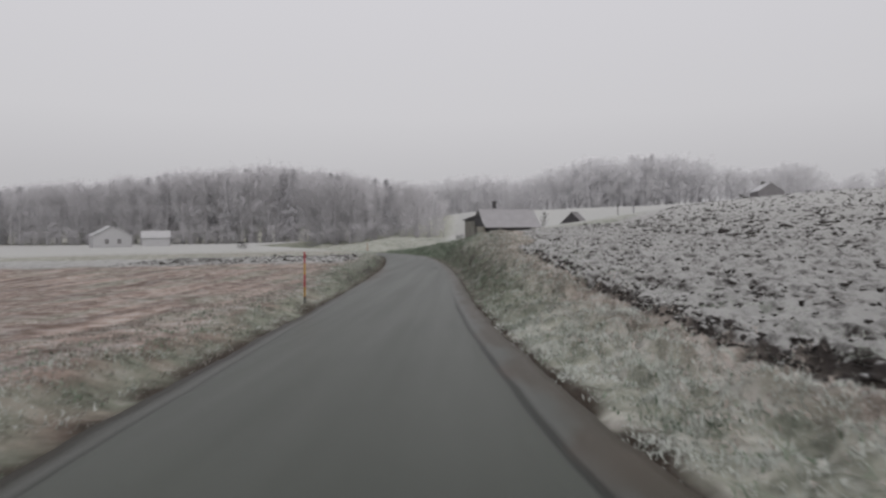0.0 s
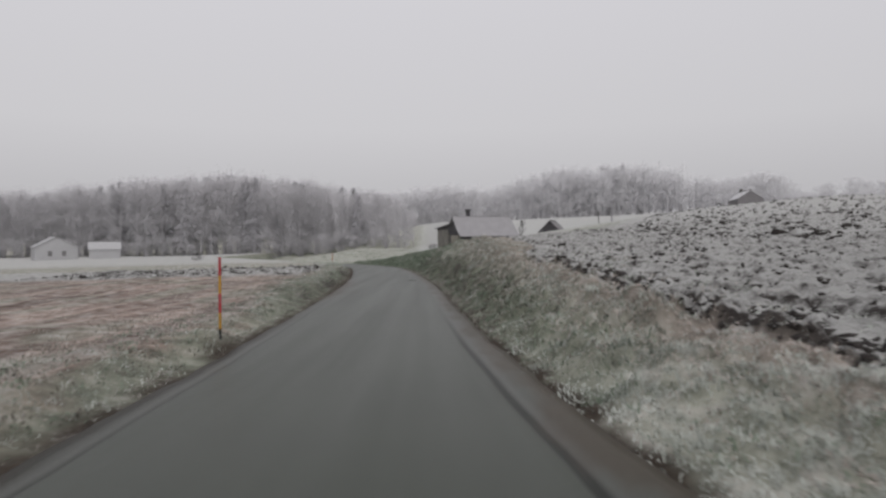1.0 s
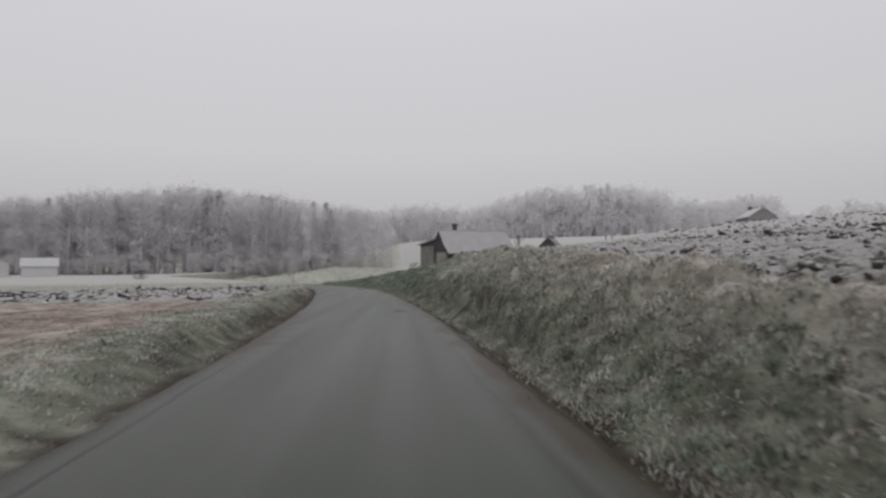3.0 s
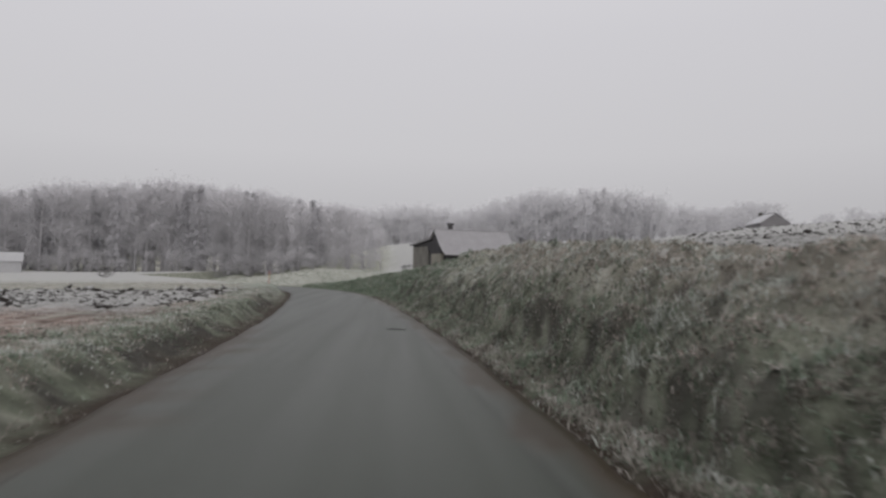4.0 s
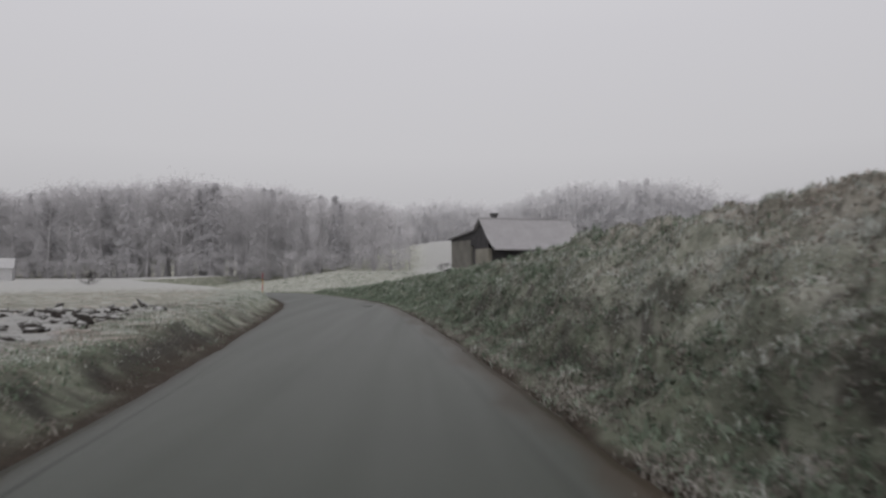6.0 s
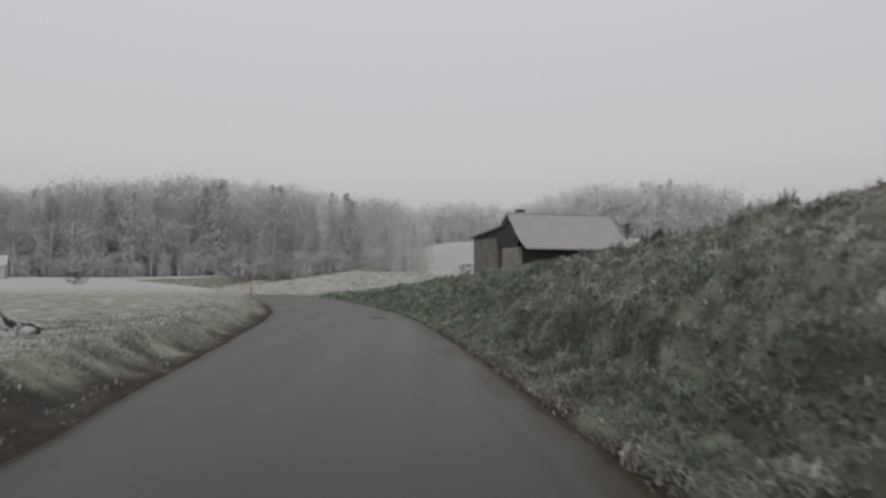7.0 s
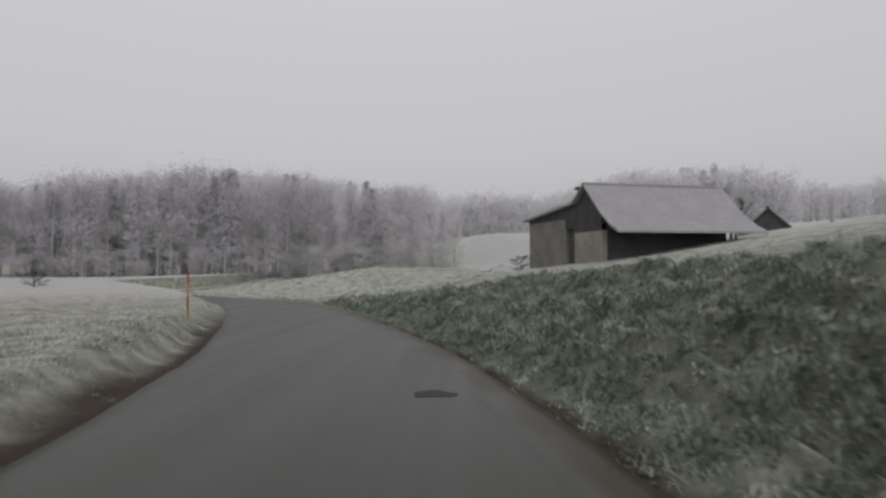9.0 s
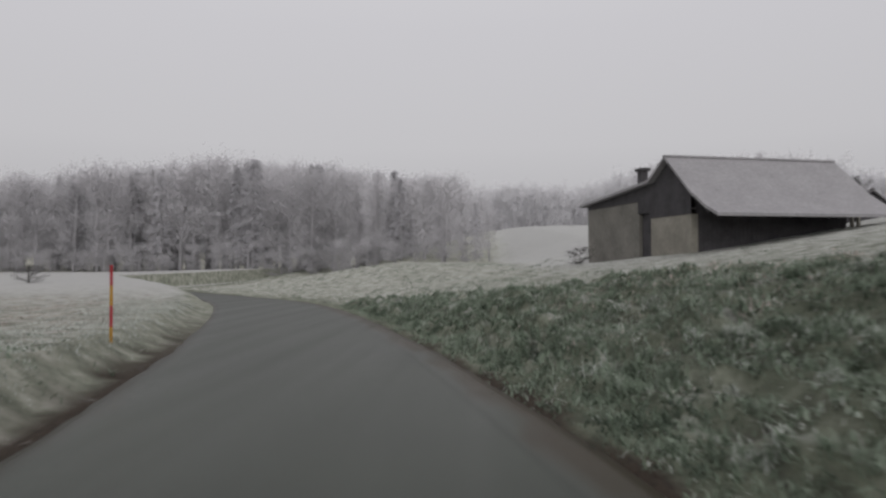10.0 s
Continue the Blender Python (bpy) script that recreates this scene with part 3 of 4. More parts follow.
def leafless_tree(seed, twig, bark, width=0.30, low=0.18, twigs=120, fine=1.0):
    """A bare broadleaf ten metres tall: trunk, limbs and a crown of fine rimed twigs."""
    r = np.random.RandomState(seed)
    tree = new("bare_tree")
    v, f = [], []
    lean = r.uniform(-0.4, 0.4, 2)
    tip = np.array((lean[0], lean[1], 9.6))
    knots = [np.array((0, 0, -0.5)), np.array((lean[0] * 0.2, lean[1] * 0.3, 3.5)), np.array((lean[0] * 0.7, lean[1] * 0.6, 6.8)), tip]
    for a, b, ra, rb in zip(knots, knots[1:], (0.20, 0.14, 0.08), (0.14, 0.08, 0.02)):
        tube(v, f, a, b, ra, rb, 6)
    tv, tf = [], []
    for i in range(26):
        h = low * 10 + (9.2 - low * 10) * (i + r.rand()) / 26
        k = h / 10
        a = tip * k * np.array((1, 1, 0)) + np.array((0, 0, h))
        reach = width * 10 * (0.35 + 0.65 * np.sin(3.14 * min(1, (k - low) / (1 - low) * 0.85 + 0.13))) * r.uniform(0.55, 1.1)
        w = r.uniform(0, 6.283)
        b = a + np.array((np.cos(w) * reach, np.sin(w) * reach, reach * r.uniform(0.35, 0.95)))
        b[2] = min(b[2], 10.0 - 0.6 * r.rand())
        tube(v, f, a, b, 0.05, 0.015, 4)
        for j in range(twigs):
            c = a + (b - a) * r.uniform(0.25, 1.08) + r.normal(0, 0.36, 3)
            d = (b - a) / (np.linalg.norm(b - a) + 1e-6) * 0.5 + r.normal(0, 0.55, 3) + np.array((0, 0, 0.25))
            d = d / np.linalg.norm(d) * r.uniform(0.25, 0.6) * fine
            s = np.cross(d, r.normal(0, 1, 3))
            s = s / (np.linalg.norm(s) + 1e-6) * r.uniform(0.025, 0.06) * fine
            n = len(tv)
            tv += [tuple(c - s), tuple(c + s), tuple(c + d)]
            tf.append((n, n + 1, n + 2))
    mesh_ob("trunk", v, f, bark, tree)
    mesh_ob("crown", tv, tf, twig, tree)
    return tree


def spruce(seed, needle, bark):
    """A spruce ten metres tall: trunk and drooping whorls of needled boughs."""
    r = np.random.RandomState(seed)
    tree = new("spruce_tree")
    v, f = [], []
    tube(v, f, (0, 0, -0.5), (0, 0, 9.8), 0.16, 0.02, 6)
    tv, tf = [], []
    for i in range(34):
        h = 0.9 + 8.9 * (i / 34) ** 0.95
        reach = 2.0 * (1 - h / 10.15) ** 0.85 + 0.08
        for j in range(9):
            w = r.uniform(0, 6.283)
            ln = reach * r.uniform(0.6, 1.15)
            d = np.array((np.cos(w), np.sin(w), 0))
            s = np.array((-np.sin(w), np.cos(w), 0))
            a = np.array((0, 0, h + r.uniform(-0.15, 0.15)))
            tipb = a + d * ln + np.array((0, 0, -0.28 * ln + r.uniform(-0.1, 0.1)))
            for k in range(6):
                c = a + (tipb - a) * r.uniform(0.1, 1.0) + r.normal(0, 0.06, 3)
                e = d * r.uniform(0.2, 0.5) + s * r.uniform(-0.4, 0.4) + np.array((0, 0, -r.uniform(0.1, 0.45)))
                q = np.cross(e, r.normal(0, 1, 3))
                q = q / (np.linalg.norm(q) + 1e-6) * r.uniform(0.05, 0.13)
                n = len(tv)
                tv += [tuple(c - q), tuple(c + q), tuple(c + e)]
                tf.append((n, n + 1, n + 2))
    mesh_ob("trunk", v, f, bark, tree)
    mesh_ob("crown", tv, tf, needle, tree)
    return tree


NEAR_BARE = [leafless_tree(10 + i, M_TWIG_NEAR, M_BARK_NEAR, 0.24 + 0.03 * i, (0.18, 0.12, 0.08, 0.03)[i]) for i in range(4)]
NEAR_SPRUCE = [spruce(30 + i, M_NEEDLE_NEAR, M_BARK_NEAR) for i in range(2)]
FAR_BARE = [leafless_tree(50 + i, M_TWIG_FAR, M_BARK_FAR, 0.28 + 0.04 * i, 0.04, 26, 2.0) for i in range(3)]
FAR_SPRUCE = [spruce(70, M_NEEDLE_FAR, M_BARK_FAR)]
for k, (ob, text, cat) in enumerate([(o, "tall bare broadleaf tree grey with rime and painted haze at the wood's edge", "tree") for o in NEAR_BARE]
                                    + [(o, "dark grey spruce dusted with snow among bare trees", "tree") for o in NEAR_SPRUCE]
                                    ):
    tagged(ob, text, cat, "trees of the near wood")
placed = set()
SHRUB_SPOTS = ((0.2, 107.6, 1.15, 1.9), (-42.4, 119.0, 1.5, 2.4), (61.5, 136.0, 3.2, 0.8), (76.5, 138.0, 4.2, 0.7), (79.5, 139.0, 3.6, 0.8), (14.6, 105.0, 4.5 - gz(14.6, 105.0), 0.6))
rt = random.Random(5)


def plant(ob, x, y, height, wide=1.0):
    """The first planting uses the tree itself, later ones copies."""
    m = Matrix.Translation((x, y, gz(x, y) - 0.1)) @ Matrix.Rotation(rt.uniform(0, 6.28), 4, "Z") @ Matrix.Diagonal((height / 10 * wide, height / 10 * wide, height / 10, 1))
    if ob.name in placed:
        return copy_thing(ob, m @ Matrix.Diagonal([1 / k for k in ob.scale] + [1]))
    placed.add(ob.name)
    ob.matrix_basis = m
    return ob


near_top = spline((-190, -141, -104, -85, -66, -50, -34, -19, -9.5, -4), (16, 17.4, 20.4, 21.2, 21.8, 19.8, 17.2, 14.6, 12.1, 7.5))
for rowi in range(3):
    x = -188.0
    while x < -3.5:
        px, py = x + rt.uniform(-1, 1), float(wood_y(x)) + rowi * 7 + rt.uniform(-3, 3)
        top = 1.08 * float(near_top(x)) * rt.uniform(0.92, 1.09) - (1.5 if rowi == 0 else 0)
        h = max(4.0, top - gz(px, py))
        plant(rt.choice(NEAR_SPRUCE) if rt.random() < 0.2 else rt.choice(NEAR_BARE), px, py, h, rt.uniform(0.85, 1.15))
        x += rt.uniform(3.4, 5.2)
x = -150.0
while x < -6:                                   # undergrowth along the wood's edge
    py = float(wood_y(x)) - 5 + rt.uniform(-2, 2)
    bush = plant(NEAR_BARE[3], x, py, rt.uniform(3.0, 6.5), rt.uniform(1.8, 2.4))
    tagged(bush, "low grey thicket at the foot of the wood", "bush", "bushes along the wood")
    x += rt.uniform(3.0, 5.5)
far_top = spline((-60, -20, -5, 10, 28, 43, 56, 67, 76, 85.6, 91, 101, 109, 117, 135, 159, 165, 192, 260), (20, 22, 24, 25, 24.5, 27.7, 31, 33.5, 29.5, 36.3, 32.5, 33.5, 31, 28, 27.3, 28, 24, 22, 24))
far_spots = []
for rowi in range(5):
    x = -50.0
    while x < 235:
        px, py = x + rt.uniform(-1, 1), 282 + rowi * 7 + rt.uniform(-4, 4)
        top = 1.03 * float(far_top(x)) * rt.uniform(0.93, 1.03) * (1 - 0.06 * (rowi == 0))
        h = max(5.0, top - gz(px, py))
        far_spots.append((FAR_SPRUCE[0] if abs(x - 85.6) < 2.5 else rt.choice(FAR_BARE), px, py, h, rt.uniform(0.9, 1.2)))
        x += rt.uniform(3.6, 5.4)

brow_top = spline((98, 104, 110, 116, 122, 127, 132, 138, 145, 160, 175), (15.5, 19.5, 21.3, 19.8, 16.2, 17.6, 18.9, 20.2, 19.4, 20.0, 19.0))
x = 98.0
while x < 175:                                   # a belt of trees behind the brow
    px, py = x + rt.uniform(-0.6, 0.6), 210 + rt.uniform(-4, 4)
    far_spots.append((rt.choice(FAR_BARE), px, py, max(3.0, float(brow_top(x)) * rt.uniform(0.97, 1.02) - gz(px, py)), rt.uniform(1.0, 1.4)))
    x += rt.uniform(1.6, 2.6)

back_spots = []
for rowi in range(2):                            # the depth of the near wood
    x = -190.0
    while x < -8:
        px, py = x + rt.uniform(-1, 1), float(wood_y(x)) + 22 + rowi * 8 + rt.uniform(-3, 3)
        back_spots.append((rt.choice(NEAR_BARE), px, py, max(4.0, 1.08 * float(near_top(x)) * rt.uniform(0.98, 1.12) - gz(px, py)), rt.uniform(0.95, 1.2)))
        x += rt.uniform(4.5, 6.5)


def joined_wood(name, label, spots, twig, bark, share):
    """Many trees in one mesh: a wood that nobody could count."""
    vs, fs, ms, n = [], [], [], 0
    r = np.random.RandomState(3)
    for ob, x, y, h, wide in spots:
        a = r.uniform(0, 6.28)
        k = np.array((h / 10 * wide, h / 10 * wide, h / 10))
        for child in ob.children:
            me = child.data
            co = np.empty(len(me.vertices) * 3)
            me.vertices.foreach_get("co", co)
            co = co.reshape(-1, 3) * k
            co = np.stack([co[:, 0] * np.cos(a) - co[:, 1] * np.sin(a) + x, co[:, 0] * np.sin(a) + co[:, 1] * np.cos(a) + y, co[:, 2] + gz(x, y)], 1)
            is_twig = child.name.startswith("crown")
            faces = [p.vertices[:] for p in me.polygons]
            if is_twig and share < 1:
                faces = faces[::int(1 / share)]
            vs.append(co)
            fs += [tuple(i + n for i in f) for f in faces]
            ms += [0 if is_twig else 1] * len(faces)
            n += len(co)
    me = bpy.data.meshes.new(name)
    me.from_pydata(np.concatenate(vs).tolist(), [], fs)
    me.materials.append(twig)
    me.materials.append(bark)
    me.polygons.foreach_set("material_index", ms)
    me.update()
    return tagged(new(name, me), label, "wood", kind="stuff")


M_TWIG_DARK = material("wet_dark_twigs", frosted((0.085, 0.082, 0.08), clear=0.15), 1.0)
SHRUB = leafless_tree(90, M_TWIG_DARK, M_TRIM, 0.45, 0.02)
SHRUB.name = "shrub"
tagged(SHRUB, "small dark leafless shrub dusted with snow", "shrub", "shrubs")
for x, y, h, w in SHRUB_SPOTS:
    plant(SHRUB, x, y, h, w)
joined_wood("far_wood", "rimed wood on the distant hill, its colour paled for haze", far_spots, M_TWIG_FAR, M_BARK_FAR, 1)
joined_wood("wood_interior", "depth of the wood behind its edge, grey with rime and painted haze", back_spots, M_TWIG_NEAR, M_BARK_NEAR, 0.34)
for ob in FAR_BARE + FAR_SPRUCE:
    for child in list(ob.children):
        bpy.data.objects.remove(child)
    bpy.data.objects.remove(ob)

# ---- smaller things round the farm -------------------------------------------
def field_post(x, y, h, r, label, mat=None):
    post = new("field_post")
    post.matrix_basis = pose(x, y, gz(x, y), 2, -3, 0)
    tagged(post, label, "post", "posts in the field")
    v, f = [], []
    tube(v, f, (0, 0, -0.4), (0, 0, h * 0.6), r, r * 0.85, 7)
    tube(v, f, (0, 0, h * 0.6), (0.03, 0, h), r * 0.85, r * 0.6, 7)
    v.append((0.03, 0, h + r * 0.3))
    k = len(v) - 1
    for i in range(7):
        f.append((k, k - 7 + i, k - 7 + (i + 1) % 7))
    mesh_ob("shaft", v, f, mat or M_TRIM, post)


field_post(27.4, 106.1, 2.0, 0.07, "thin grey wooden post standing in the ploughed field")
field_post(43.0, 119.7, 1.8, 0.07, "thin grey wooden post standing in the ploughed field")
field_post(37.6, 133.6, 7.1 - gz(37.6, 133.6), 0.24, "thick bare grey trunk standing on the slope", M_BARK_NEAR)


def chimney_house(x, y):
    """The farm's second roof, low behind the barn, with its chimney above the ridge."""
    g = gz(x, y)
    hut = gabled_hut("dwelling", pose(x + 1.9, y + 0.5, g, 0, 0, 15.3), 4.6, 7.0, 2.4 - g, 4.5 - g, M_PLASTER, M_ROOF, "low dwelling behind the barn with a dark chimney", "house")
    stack = part("chimney", one_box(-2.05, 1.6, 2.0 - g, -1.45, 2.2, 6.7 - g, bevel=0.03), M_BOARD, hut)
    part("chimney_cap", one_box(-2.2, 1.45, 6.7 - g, -1.3, 2.35, 6.95 - g, bevel=0.04), M_BOARD, stack)


chimney_house(7.2, 117.6)

# ---- road patches ------------------------------------------------------------
M_PATCH = material("dark_wet_patch", plain((0.027, 0.029, 0.027), 0.8, 20, 0.42, 0.2, spec=0.5))


def road_patch(x, y, rx, ry, seed):
    r = np.random.RandomState(seed)
    n = 28
    a = np.arange(n) * 6.2832 / n
    k = 1 + 0.13 * np.sin(3 * a + r.uniform(0, 6)) + 0.08 * np.sin(5 * a + r.uniform(0, 6))
    xs, ys = x + rx * k * np.cos(a), y + ry * k * np.sin(a)
    v = [(px, py, float(road_z(py)) + 0.03 - 0.006 * (px - float(road_x(py)) + 0.5) ** 2 + 0.006) for px, py in zip(xs, ys)]
    v += [(px, py, z - 0.03) for px, py, z in v]
    f = [tuple(range(n))] + [(i, i + n, (i + 1) % n + n, (i + 1) % n) for i in range(n)]
    ob = mesh_ob("road_patch", v, f, M_PATCH)
    tagged(ob, "dark wet repair patch in the asphalt", "road patch", "patches in the road")


road_patch(-1.42, 43.1, 0.27, 0.21, 1)
road_patch(-4.77, 70.6, 0.28, 0.22, 2)


# ---- grass, weeds and clods --------------------------------------------------
def blade_build(lo, mid_c, hi, stretch=None):
    def build(nt, nodes, links, bsdf):
        geo = nodes.new("ShaderNodeNewGeometry")
        big = n_noise(nt, 0.55, 4, stretch=stretch)
        mid = n_noise(nt, 2.6, 4, 0.6, stretch=stretch or (1.3, 0.42, 1))
        f = n_math(nt, "ADD", n_math(nt, "MULTIPLY", big, 0.42), n_math(nt, "MULTIPLY", mid, 0.62))
        f = n_math(nt, "ADD", f, n_math(nt, "MULTIPLY", n_math(nt, "SUBTRACT", geo.outputs["Random Per Island"], 0.5), 0.15))
        c = n_ramp(nt, f, (0.3, lo), (0.52, mid_c), (0.9, hi))
        links.new(c, bsdf.inputs["Base Color"])
        tr = nodes.new("ShaderNodeBsdfTranslucent")
        links.new(c, tr.inputs[0])
        mx = nodes.new("ShaderNodeMixShader")
        mx.inputs[0].default_value = 0.25
        links.new(bsdf.outputs[0], mx.inputs[1])
        links.new(tr.outputs[0], mx.inputs[2])
        links.new(mx.outputs[0], nodes["Material Output"].inputs[0])
    return build


M_BLADE_GREEN = material("wet_green_grass", blade_build((0.040, 0.053, 0.040), (0.180, 0.225, 0.165), (0.50, 0.535, 0.475)), 0.8)
M_BLADE_FROST = material("frosted_green_grass", blade_build((0.13, 0.150, 0.118), (0.45, 0.47, 0.43), (0.70, 0.71, 0.69)), 0.8)
M_BLADE_DEAD = material("wet_dead_grass", blade_build((0.055, 0.049, 0.040), (0.225, 0.206, 0.180), (0.60, 0.58, 0.545)), 0.85)
M_BLADE_STRAW = material("frosted_straw", blade_build((0.19, 0.155, 0.13), (0.47, 0.415, 0.375), (0.70, 0.66, 0.625), (2.4, 0.3, 1)), 0.85)


def grass(name, label, mat, n, v0, v1, y0, y1, ln, wd, seed, density=None, tuft=14, spread=0.14, lean0=0.35):
    """Tufts of two-piece bent blades over a stretch beside the road, in one mesh."""
    r = np.random.RandomState(seed)
    m = n // tuft
    tv, ty = r.uniform(v0, v1, m * 5), r.uniform(y0, y1, m * 5)
    tx = road_x(ty) + tv
    keep = np.ones(m * 5) if density is None else density(tx, ty, tv)
    keep = r.rand(m * 5) < keep * (0.35 + 0.65 * smooth(-0.3, 0.1, fbm(tx, ty, 1.6, seed + 1)))
    tx, ty = tx[keep][:m], ty[keep][:m]
    m = len(tx)
    size = np.repeat(r.uniform(0.55, 1.25, m) * (1 + 0.4 * fbm(tx, ty, 2.4, seed + 2)), tuft)
    bx = np.repeat(tx, tuft) + r.normal(0, spread, m * tuft)
    by = np.repeat(ty, tuft) + r.normal(0, spread, m * tuft)
    k = m * tuft
    bz = ground_z(bx, by) - 0.015
    a = r.uniform(0, 6.2832, k)
    out = np.stack([np.cos(a), np.sin(a), np.zeros(k)], 1)
    L = ln * size * r.uniform(0.5, 1.2, k)
    lean = r.uniform(lean0, 1.15, k)
    base = np.stack([bx, by, bz], 1)
    midp = base + out * (L * lean * 0.35)[:, None]
    midp[:, 2] += L * (0.55 - 0.22 * lean)
    tip = base + out * (L * lean)[:, None]
    tip[:, 2] += L * (0.95 - 0.72 * lean)
    side = np.stack([-np.sin(a), np.cos(a), np.zeros(k)], 1) * (wd * r.uniform(0.6, 1.3, k))[:, None]
    co = np.stack([base - side, base + side, midp + side * 0.8, midp - side * 0.8, tip], 1).reshape(-1, 3)
    me = bpy.data.meshes.new(name)
    me.vertices.add(len(co))
    me.vertices.foreach_set("co", co.ravel())
    i = np.arange(k) * 5
    loops = np.stack([i, i + 1, i + 2, i + 3, i + 3, i + 2, i + 4], 1).ravel()
    me.loops.add(len(loops))
    me.loops.foreach_set("vertex_index", loops)
    me.polygons.add(2 * k)
    me.polygons.foreach_set("loop_start", np.stack([np.arange(k) * 7, np.arange(k) * 7 + 4], 1).ravel())
    me.polygons.foreach_set("loop_total", np.tile((4, 3), k))
    me.update(calc_edges=True)
    me.materials.append(mat)
    return tagged(new(name, me), label, "grass", kind="stuff")


def bank_width(y):
    return 4.7 + 1.6 * smooth(40, 50, y)


def high_part(y, v):
    """The upper bank short of the barn: frosted straw replaces green, partly to paint haze."""
    return smooth(3.1, 4.3, v) * (1 - smooth(54, 66, y))


def low_part(y, v):
    """The foot of the bank past the first few metres, where frosted grass thins out."""
    return (1 - smooth(2.9, 4.2, v)) * smooth(9, 19, y)


def on_bank(x, y, v):
    tl = np.clip((v - TOE) / (bank_width(y) - TOE), 0, 1) + 0.10 * fbm(x, 0.5 * y, 4, 42)
    return (1 - 0.8 * gap_shade(x, y)) * (1 - 0.5 * ledge(x, y) * np.exp(-((tl - 0.30) / 0.15) ** 4) * hollow_shade(x, y)) * smooth(2.12, 2.5, v + 0.2 * fbm(x, y, 2, 11)) * (1 - smooth(-0.9, 0.4, v - bank_width(y) - 1.4 * smooth(28, 38, y)) * 0.8)


grass("bank_grass", "rank green grass and weeds on the roadside bank", M_BLADE_GREEN, 72000, 2.15, 7.0, -2, 96, 0.16, 0.0088, 100,
      lambda x, y, v: on_bank(x, y, v) * (0.10 + 0.90 * green_part(x, y)) * (1 - 0.75 * high_part(y, v)))
grass("tussocks", "shaggy dark green tussocks on the bank", M_BLADE_GREEN, 48000, 2.5, 6.8, 16, 96, 0.20, 0.008, 105,
      lambda x, y, v: on_bank(x, y, v) * (0.10 + 0.90 * green_part(x, y)) * (1 - 0.85 * high_part(y, v)), 55, 0.09, 0.15)
grass("rank_tussocks", "thick rank tufts of green grass on the bank", M_BLADE_GREEN, 24000, 2.7, 6.6, 52, 96, 0.22, 0.010, 107,
      lambda x, y, v: on_bank(x, y, v), 80, 0.15, 0.1)
grass("frosted_tussocks", "shaggy tussocks white with frost on the bank", M_BLADE_FROST, 40000, 2.5, 6.8, -2, 96, 0.18, 0.006, 106,
      lambda x, y, v: on_bank(x, y, v) * (1 - 0.4 * green_part(x, y)) * (1 - 0.75 * low_part(y, v)), 55, 0.09, 0.15)
grass("bank_weeds", "broad-leaved weeds flattened on the roadside bank", M_BLADE_GREEN, 26000, 2.6, 7.0, 14, 96, 0.16, 0.018, 110,
      lambda x, y, v: on_bank(x, y, v) * (0.1 + 0.9 * green_part(x, y)) * (1 - 0.85 * high_part(y, v)), 10, 0.18)
grass("frosted_bank_grass", "matted bank grass white with frost", M_BLADE_FROST, 84000, 2.15, 7.0, -2, 80, 0.13, 0.0085, 130,
      lambda x, y, v: on_bank(x, y, v) * (1 - 0.68 * green_part(x, y)) * (1 - 0.75 * low_part(y, v)))
grass("dead_bank_grass", "wet brown dead grass matted on the bank", M_BLADE_DEAD, 74000, 2.2, 7.0, 12, 70, 0.14, 0.010, 135,
      lambda x, y, v: on_bank(x, y, v) * (0.1 + 0.9 * dead_part(y)) * (1 - 0.7 * high_part(y, v)))
grass("bank_straw", "bleached dead grass along the top of the bank", M_BLADE_STRAW, 60000, 2.8, 9.0, -2, 84, 0.13, 0.009, 120,
      lambda x, y, v: 0.04 + (0.9 - 0.2 * smooth(10, 34, y)) * smooth(-2.4, -0.9, v - bank_width(y)) * (1 - smooth(0.1, 0.7, v - bank_width(y) - 2.0 * smooth(27, 37, y))))
grass("verge_grass", "frosted green grass on the road's verge", M_BLADE_FROST, 40000, -6.5, -3.05, 0, 95, 0.12, 0.007, 140,
      lambda x, y, v: (0.65 - 0.2 * smooth(18, 26, y) + 0.55 * smooth(52, 60, y)) * smooth(3.05, 3.5, -v - 0.4 * smooth(24, 32, y) + 0.2 * fbm(x, y, 2, 12)) * (1 - 0.95 * smooth(3.7, 4.8, -v - 1.5 * smooth(20, 32, y) + 0.5 * fbm(x, y, 3, 15)) * (1 - 0.8 * smooth(50, 60, y))))
grass("verge_dead_grass", "wet brown dead grass along the verge", M_BLADE_DEAD, 26000, -6.5, -3.1, 0, 66, 0.12, 0.008, 145)
grass("verge_weeds", "dark green weeds along the verge", M_BLADE_GREEN, 12000, -5.4, -3.4, 0, 80, 0.13, 0.010, 150,
      lambda x, y, v: 0.5 + 0.5 * smooth(18, 30, y) * (1 - smooth(48, 58, y)))
grass("stubble_grass", "trampled reddish dead grass in the meadow", M_BLADE_STRAW, 34000, -20, -3.7, 1, 60, 0.11, 0.008, 160,
      lambda x, y, v: (1 - 0.9 * smooth(43, 47, y) * smooth(5.6, 6.8, -v)) * (0.08 + 0.92 * smooth(-0.1, 0.3, fbm(1.5 * x, 0.25 * y, 4, 3))))
grass("meadow_grass", "short snowy grass in the lower meadow", M_BLADE_FROST, 15000, -22, -4.2, 59, 100, 0.10, 0.010, 180)
grass("meadow_straw", "bleached dead grass in the lower meadow", M_BLADE_STRAW, 12000, -22, -4.6, 59, 100, 0.10, 0.010, 181)
grass("paddock_grass", "short pale grass in front of the barn", M_BLADE_FROST, 20000, 6.0, 34, 60, 106, 0.10, 0.010, 190)
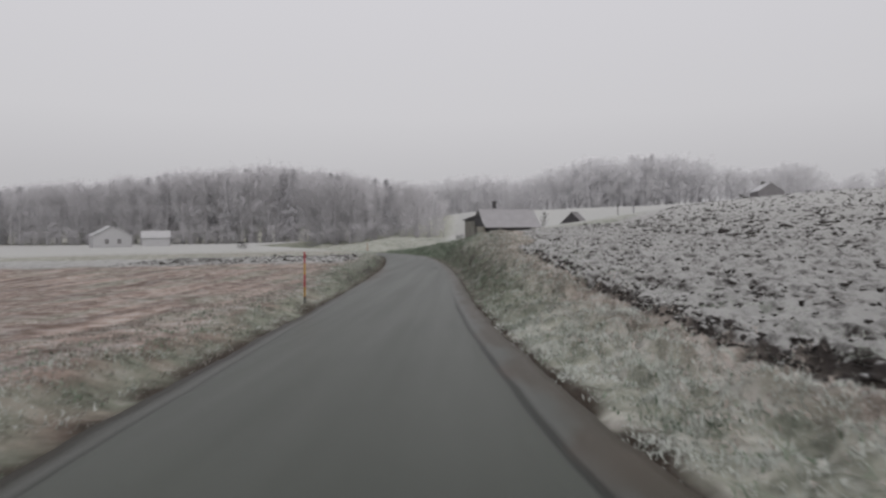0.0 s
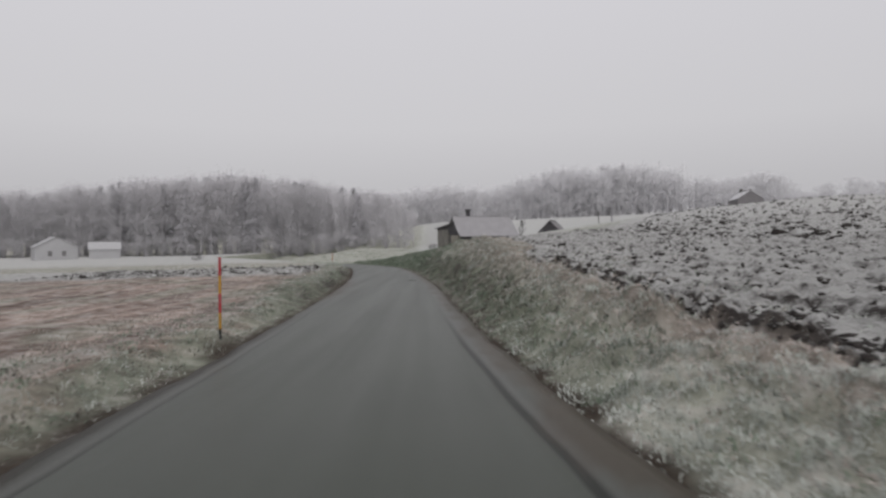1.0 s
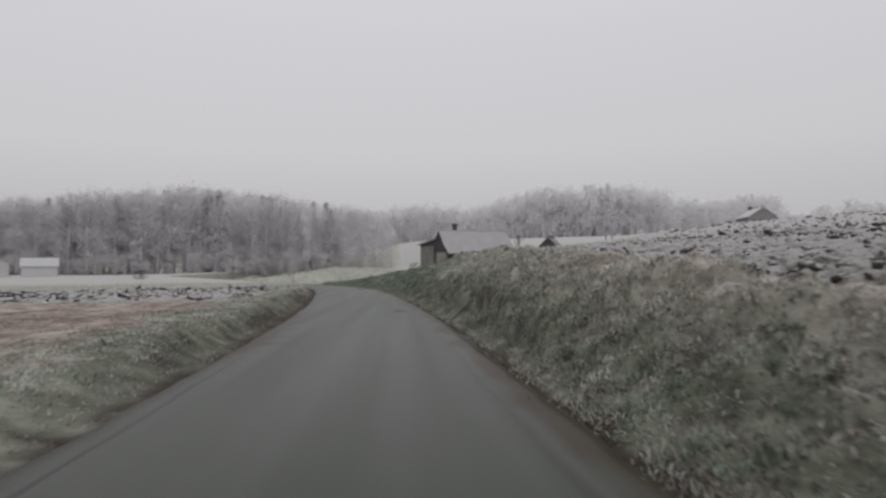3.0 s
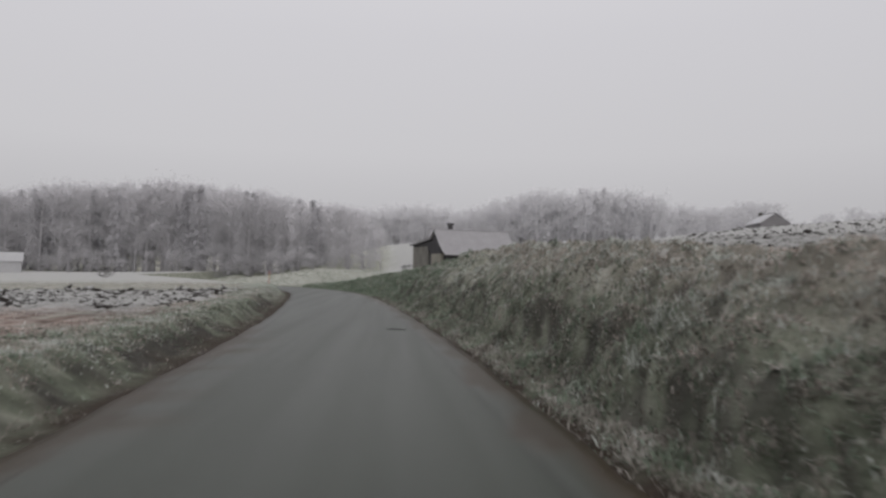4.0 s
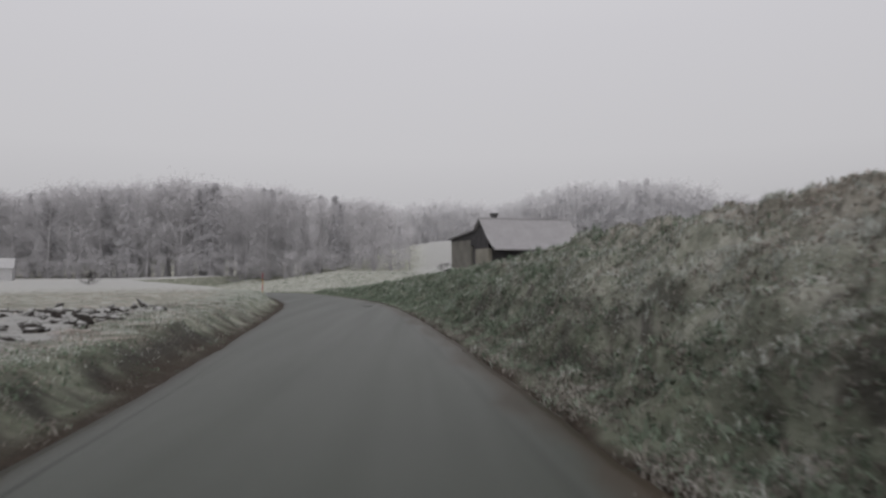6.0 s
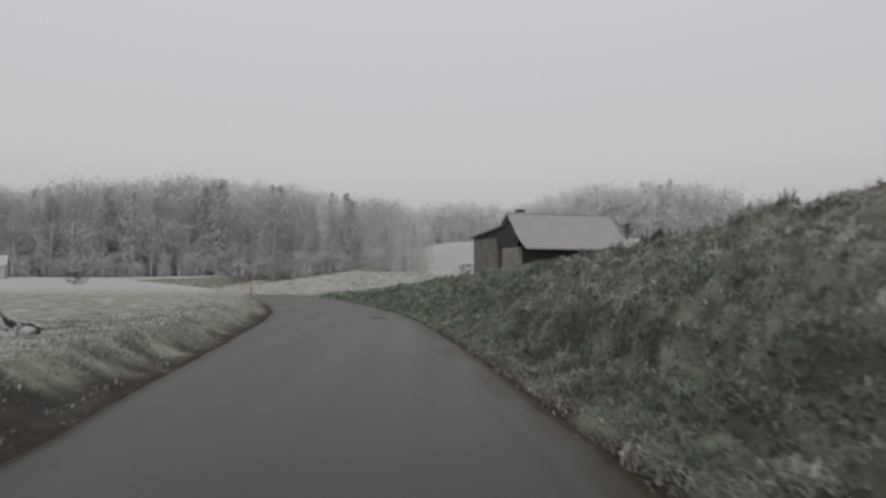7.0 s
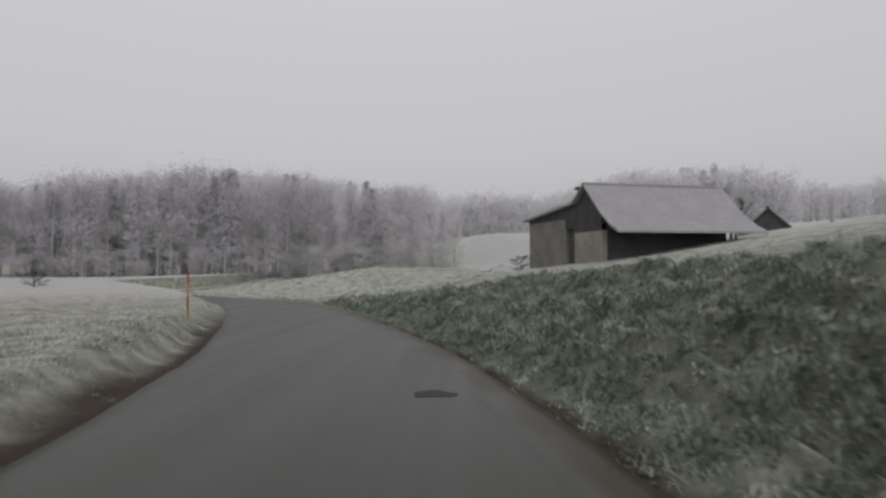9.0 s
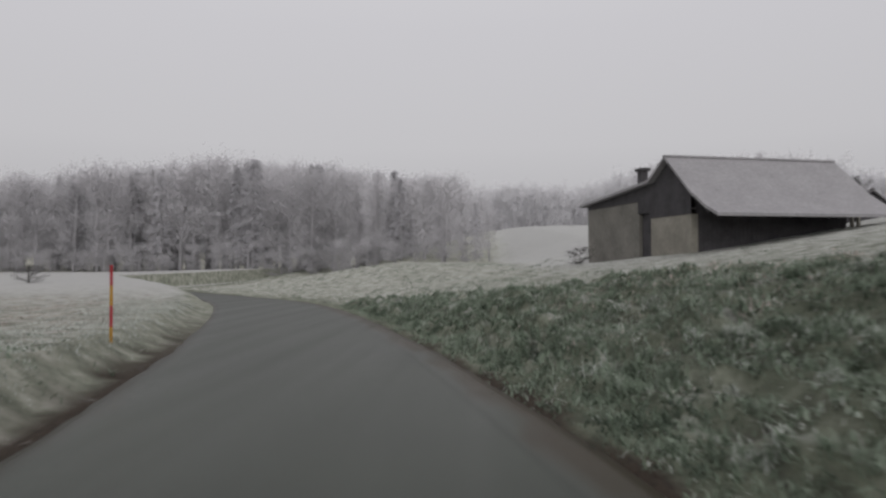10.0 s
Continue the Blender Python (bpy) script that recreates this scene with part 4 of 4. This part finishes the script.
grass("paddock_weeds", "damp green grass in front of the barn", M_BLADE_GREEN, 11000, 6.0, 30, 60, 106, 0.10, 0.012, 195)
grass("hollow_grass", "pale damp grass between the road and the wood", M_BLADE_FROST, 7000, 3.0, 36, 96, 138, 0.16, 0.016, 196,
      lambda x, y, v: 1 - smooth(-3, 2, x))
grass("hollow_weeds", "greener damp grass between the road and the wood", M_BLADE_GREEN, 12000, 3.0, 36, 92, 138, 0.16, 0.018, 197,
      lambda x, y, v: 1 - smooth(-3, 2, x))


def clod_build(nt, nodes, links, bsdf):
    fine = n_noise(nt, 16, 6, 0.7)
    soil = n_ramp(nt, fine, (0.3, (0.016, 0.014, 0.013)), (0.7, (0.055, 0.047, 0.043)))
    up = n_math(nt, "ADD", n_up(nt), n_math(nt, "MULTIPLY", n_math(nt, "SUBTRACT", fine, 0.5), 1.2))
    links.new(n_mix(nt, n_ramp(nt, up, (0.55, B4), (1.0, (1, 1, 1))), soil, (0.38, 0.38, 0.37)), bsdf.inputs["Base Color"])
    n_bump(nt, bsdf, fine, 0.6, 0.03)


M_CLOD = material("snow_capped_soil", clod_build, 0.95)
M_SOIL = material("wet_black_soil", plain((0.05, 0.043, 0.040), 0.6, 18, 0.9, 0.5))


def clods(name, label, n, v0, v1, y0, y1, size, seed, edge=False):
    """Turned lumps of soil with snow on top, in one mesh."""
    r = np.random.RandomState(seed)
    ico = bmesh.new()
    bmesh.ops.create_icosphere(ico, subdivisions=1, radius=1)
    ico.verts.ensure_lookup_table()
    bv = np.array([v.co[:] for v in ico.verts])
    bf = np.array([[v.index for v in f.verts] for f in ico.faces])
    ico.free()
    y = r.uniform(y0, y1, n)
    v = v0 + (v1 - v0) * r.rand(n) ** 1.5
    if edge:
        v = r.normal(0.5, 0.2, n) + bank_width(y)
    x = road_x(y) + v
    ok = ((v > bank_width(y) + 0.15 + 2.2 * smooth(27, 37, y)) & (y < field_end(v))) if v0 > 0 else (fbm(x, y, 3, 77) > -0.2)
    x, y = x[ok], y[ok]
    n = len(x)
    k = size * np.exp(r.normal(0, 0.38, n))
    sc = np.stack([k * r.uniform(0.7, 1.5, n), k * r.uniform(0.7, 1.3, n), k * r.uniform(0.42, 0.8, n)], 1)
    a = r.uniform(0, 6.2832, n)
    p = bv[None] * (1 + 0.34 * r.normal(0, 1, (n, len(bv), 1))) * sc[:, None]
    tilt = r.normal(0, 0.6, n)[:, None]
    p = np.stack([p[..., 0] * np.cos(tilt) - p[..., 2] * np.sin(tilt), p[..., 1], p[..., 0] * np.sin(tilt) + p[..., 2] * np.cos(tilt)], -1)
    ca, sa = np.cos(a)[:, None], np.sin(a)[:, None]
    px, py = p[..., 0] * ca - p[..., 1] * sa, p[..., 0] * sa + p[..., 1] * ca
    z = ground_z(x, y) + 0.02 - (0.05 if edge else 0.0)
    co = np.stack([px + x[:, None], py + y[:, None], p[..., 2] + z[:, None]], -1).reshape(-1, 3)
    fc = (bf[None] + (np.arange(n) * len(bv))[:, None, None]).reshape(-1, 3)
    me = bpy.data.meshes.new(name)
    me.vertices.add(len(co))
    me.vertices.foreach_set("co", co.ravel())
    me.loops.add(fc.size)
    me.loops.foreach_set("vertex_index", fc.ravel())
    me.polygons.add(len(fc))
    me.polygons.foreach_set("loop_start", np.arange(len(fc)) * 3)
    me.polygons.foreach_set("loop_total", np.full(len(fc), 3))
    me.update(calc_edges=True)
    me.materials.append(M_SOIL if edge else M_CLOD)
    return tagged(new(name, me), label, "soil", kind="stuff")


clods("field_clods", "dark turned clods capped with thin snow on the ploughed hill", 7000, 4.8, 26, -3, 66, 0.05, 200)
clods("far_field_clods", "dark turned clods capped with thin snow higher on the hill", 6500, 14, 75, 20, 130, 0.12, 210)
clods("furrow_clods", "large dark clods thrown up along the field's edge", 3400, 4.8, 7, -2, 24, 0.045, 220, True)
clods("lower_clods", "snowy clods in a ploughed strip of the meadow", 3000, -24, -5.5, 44, 60, 0.10, 230)
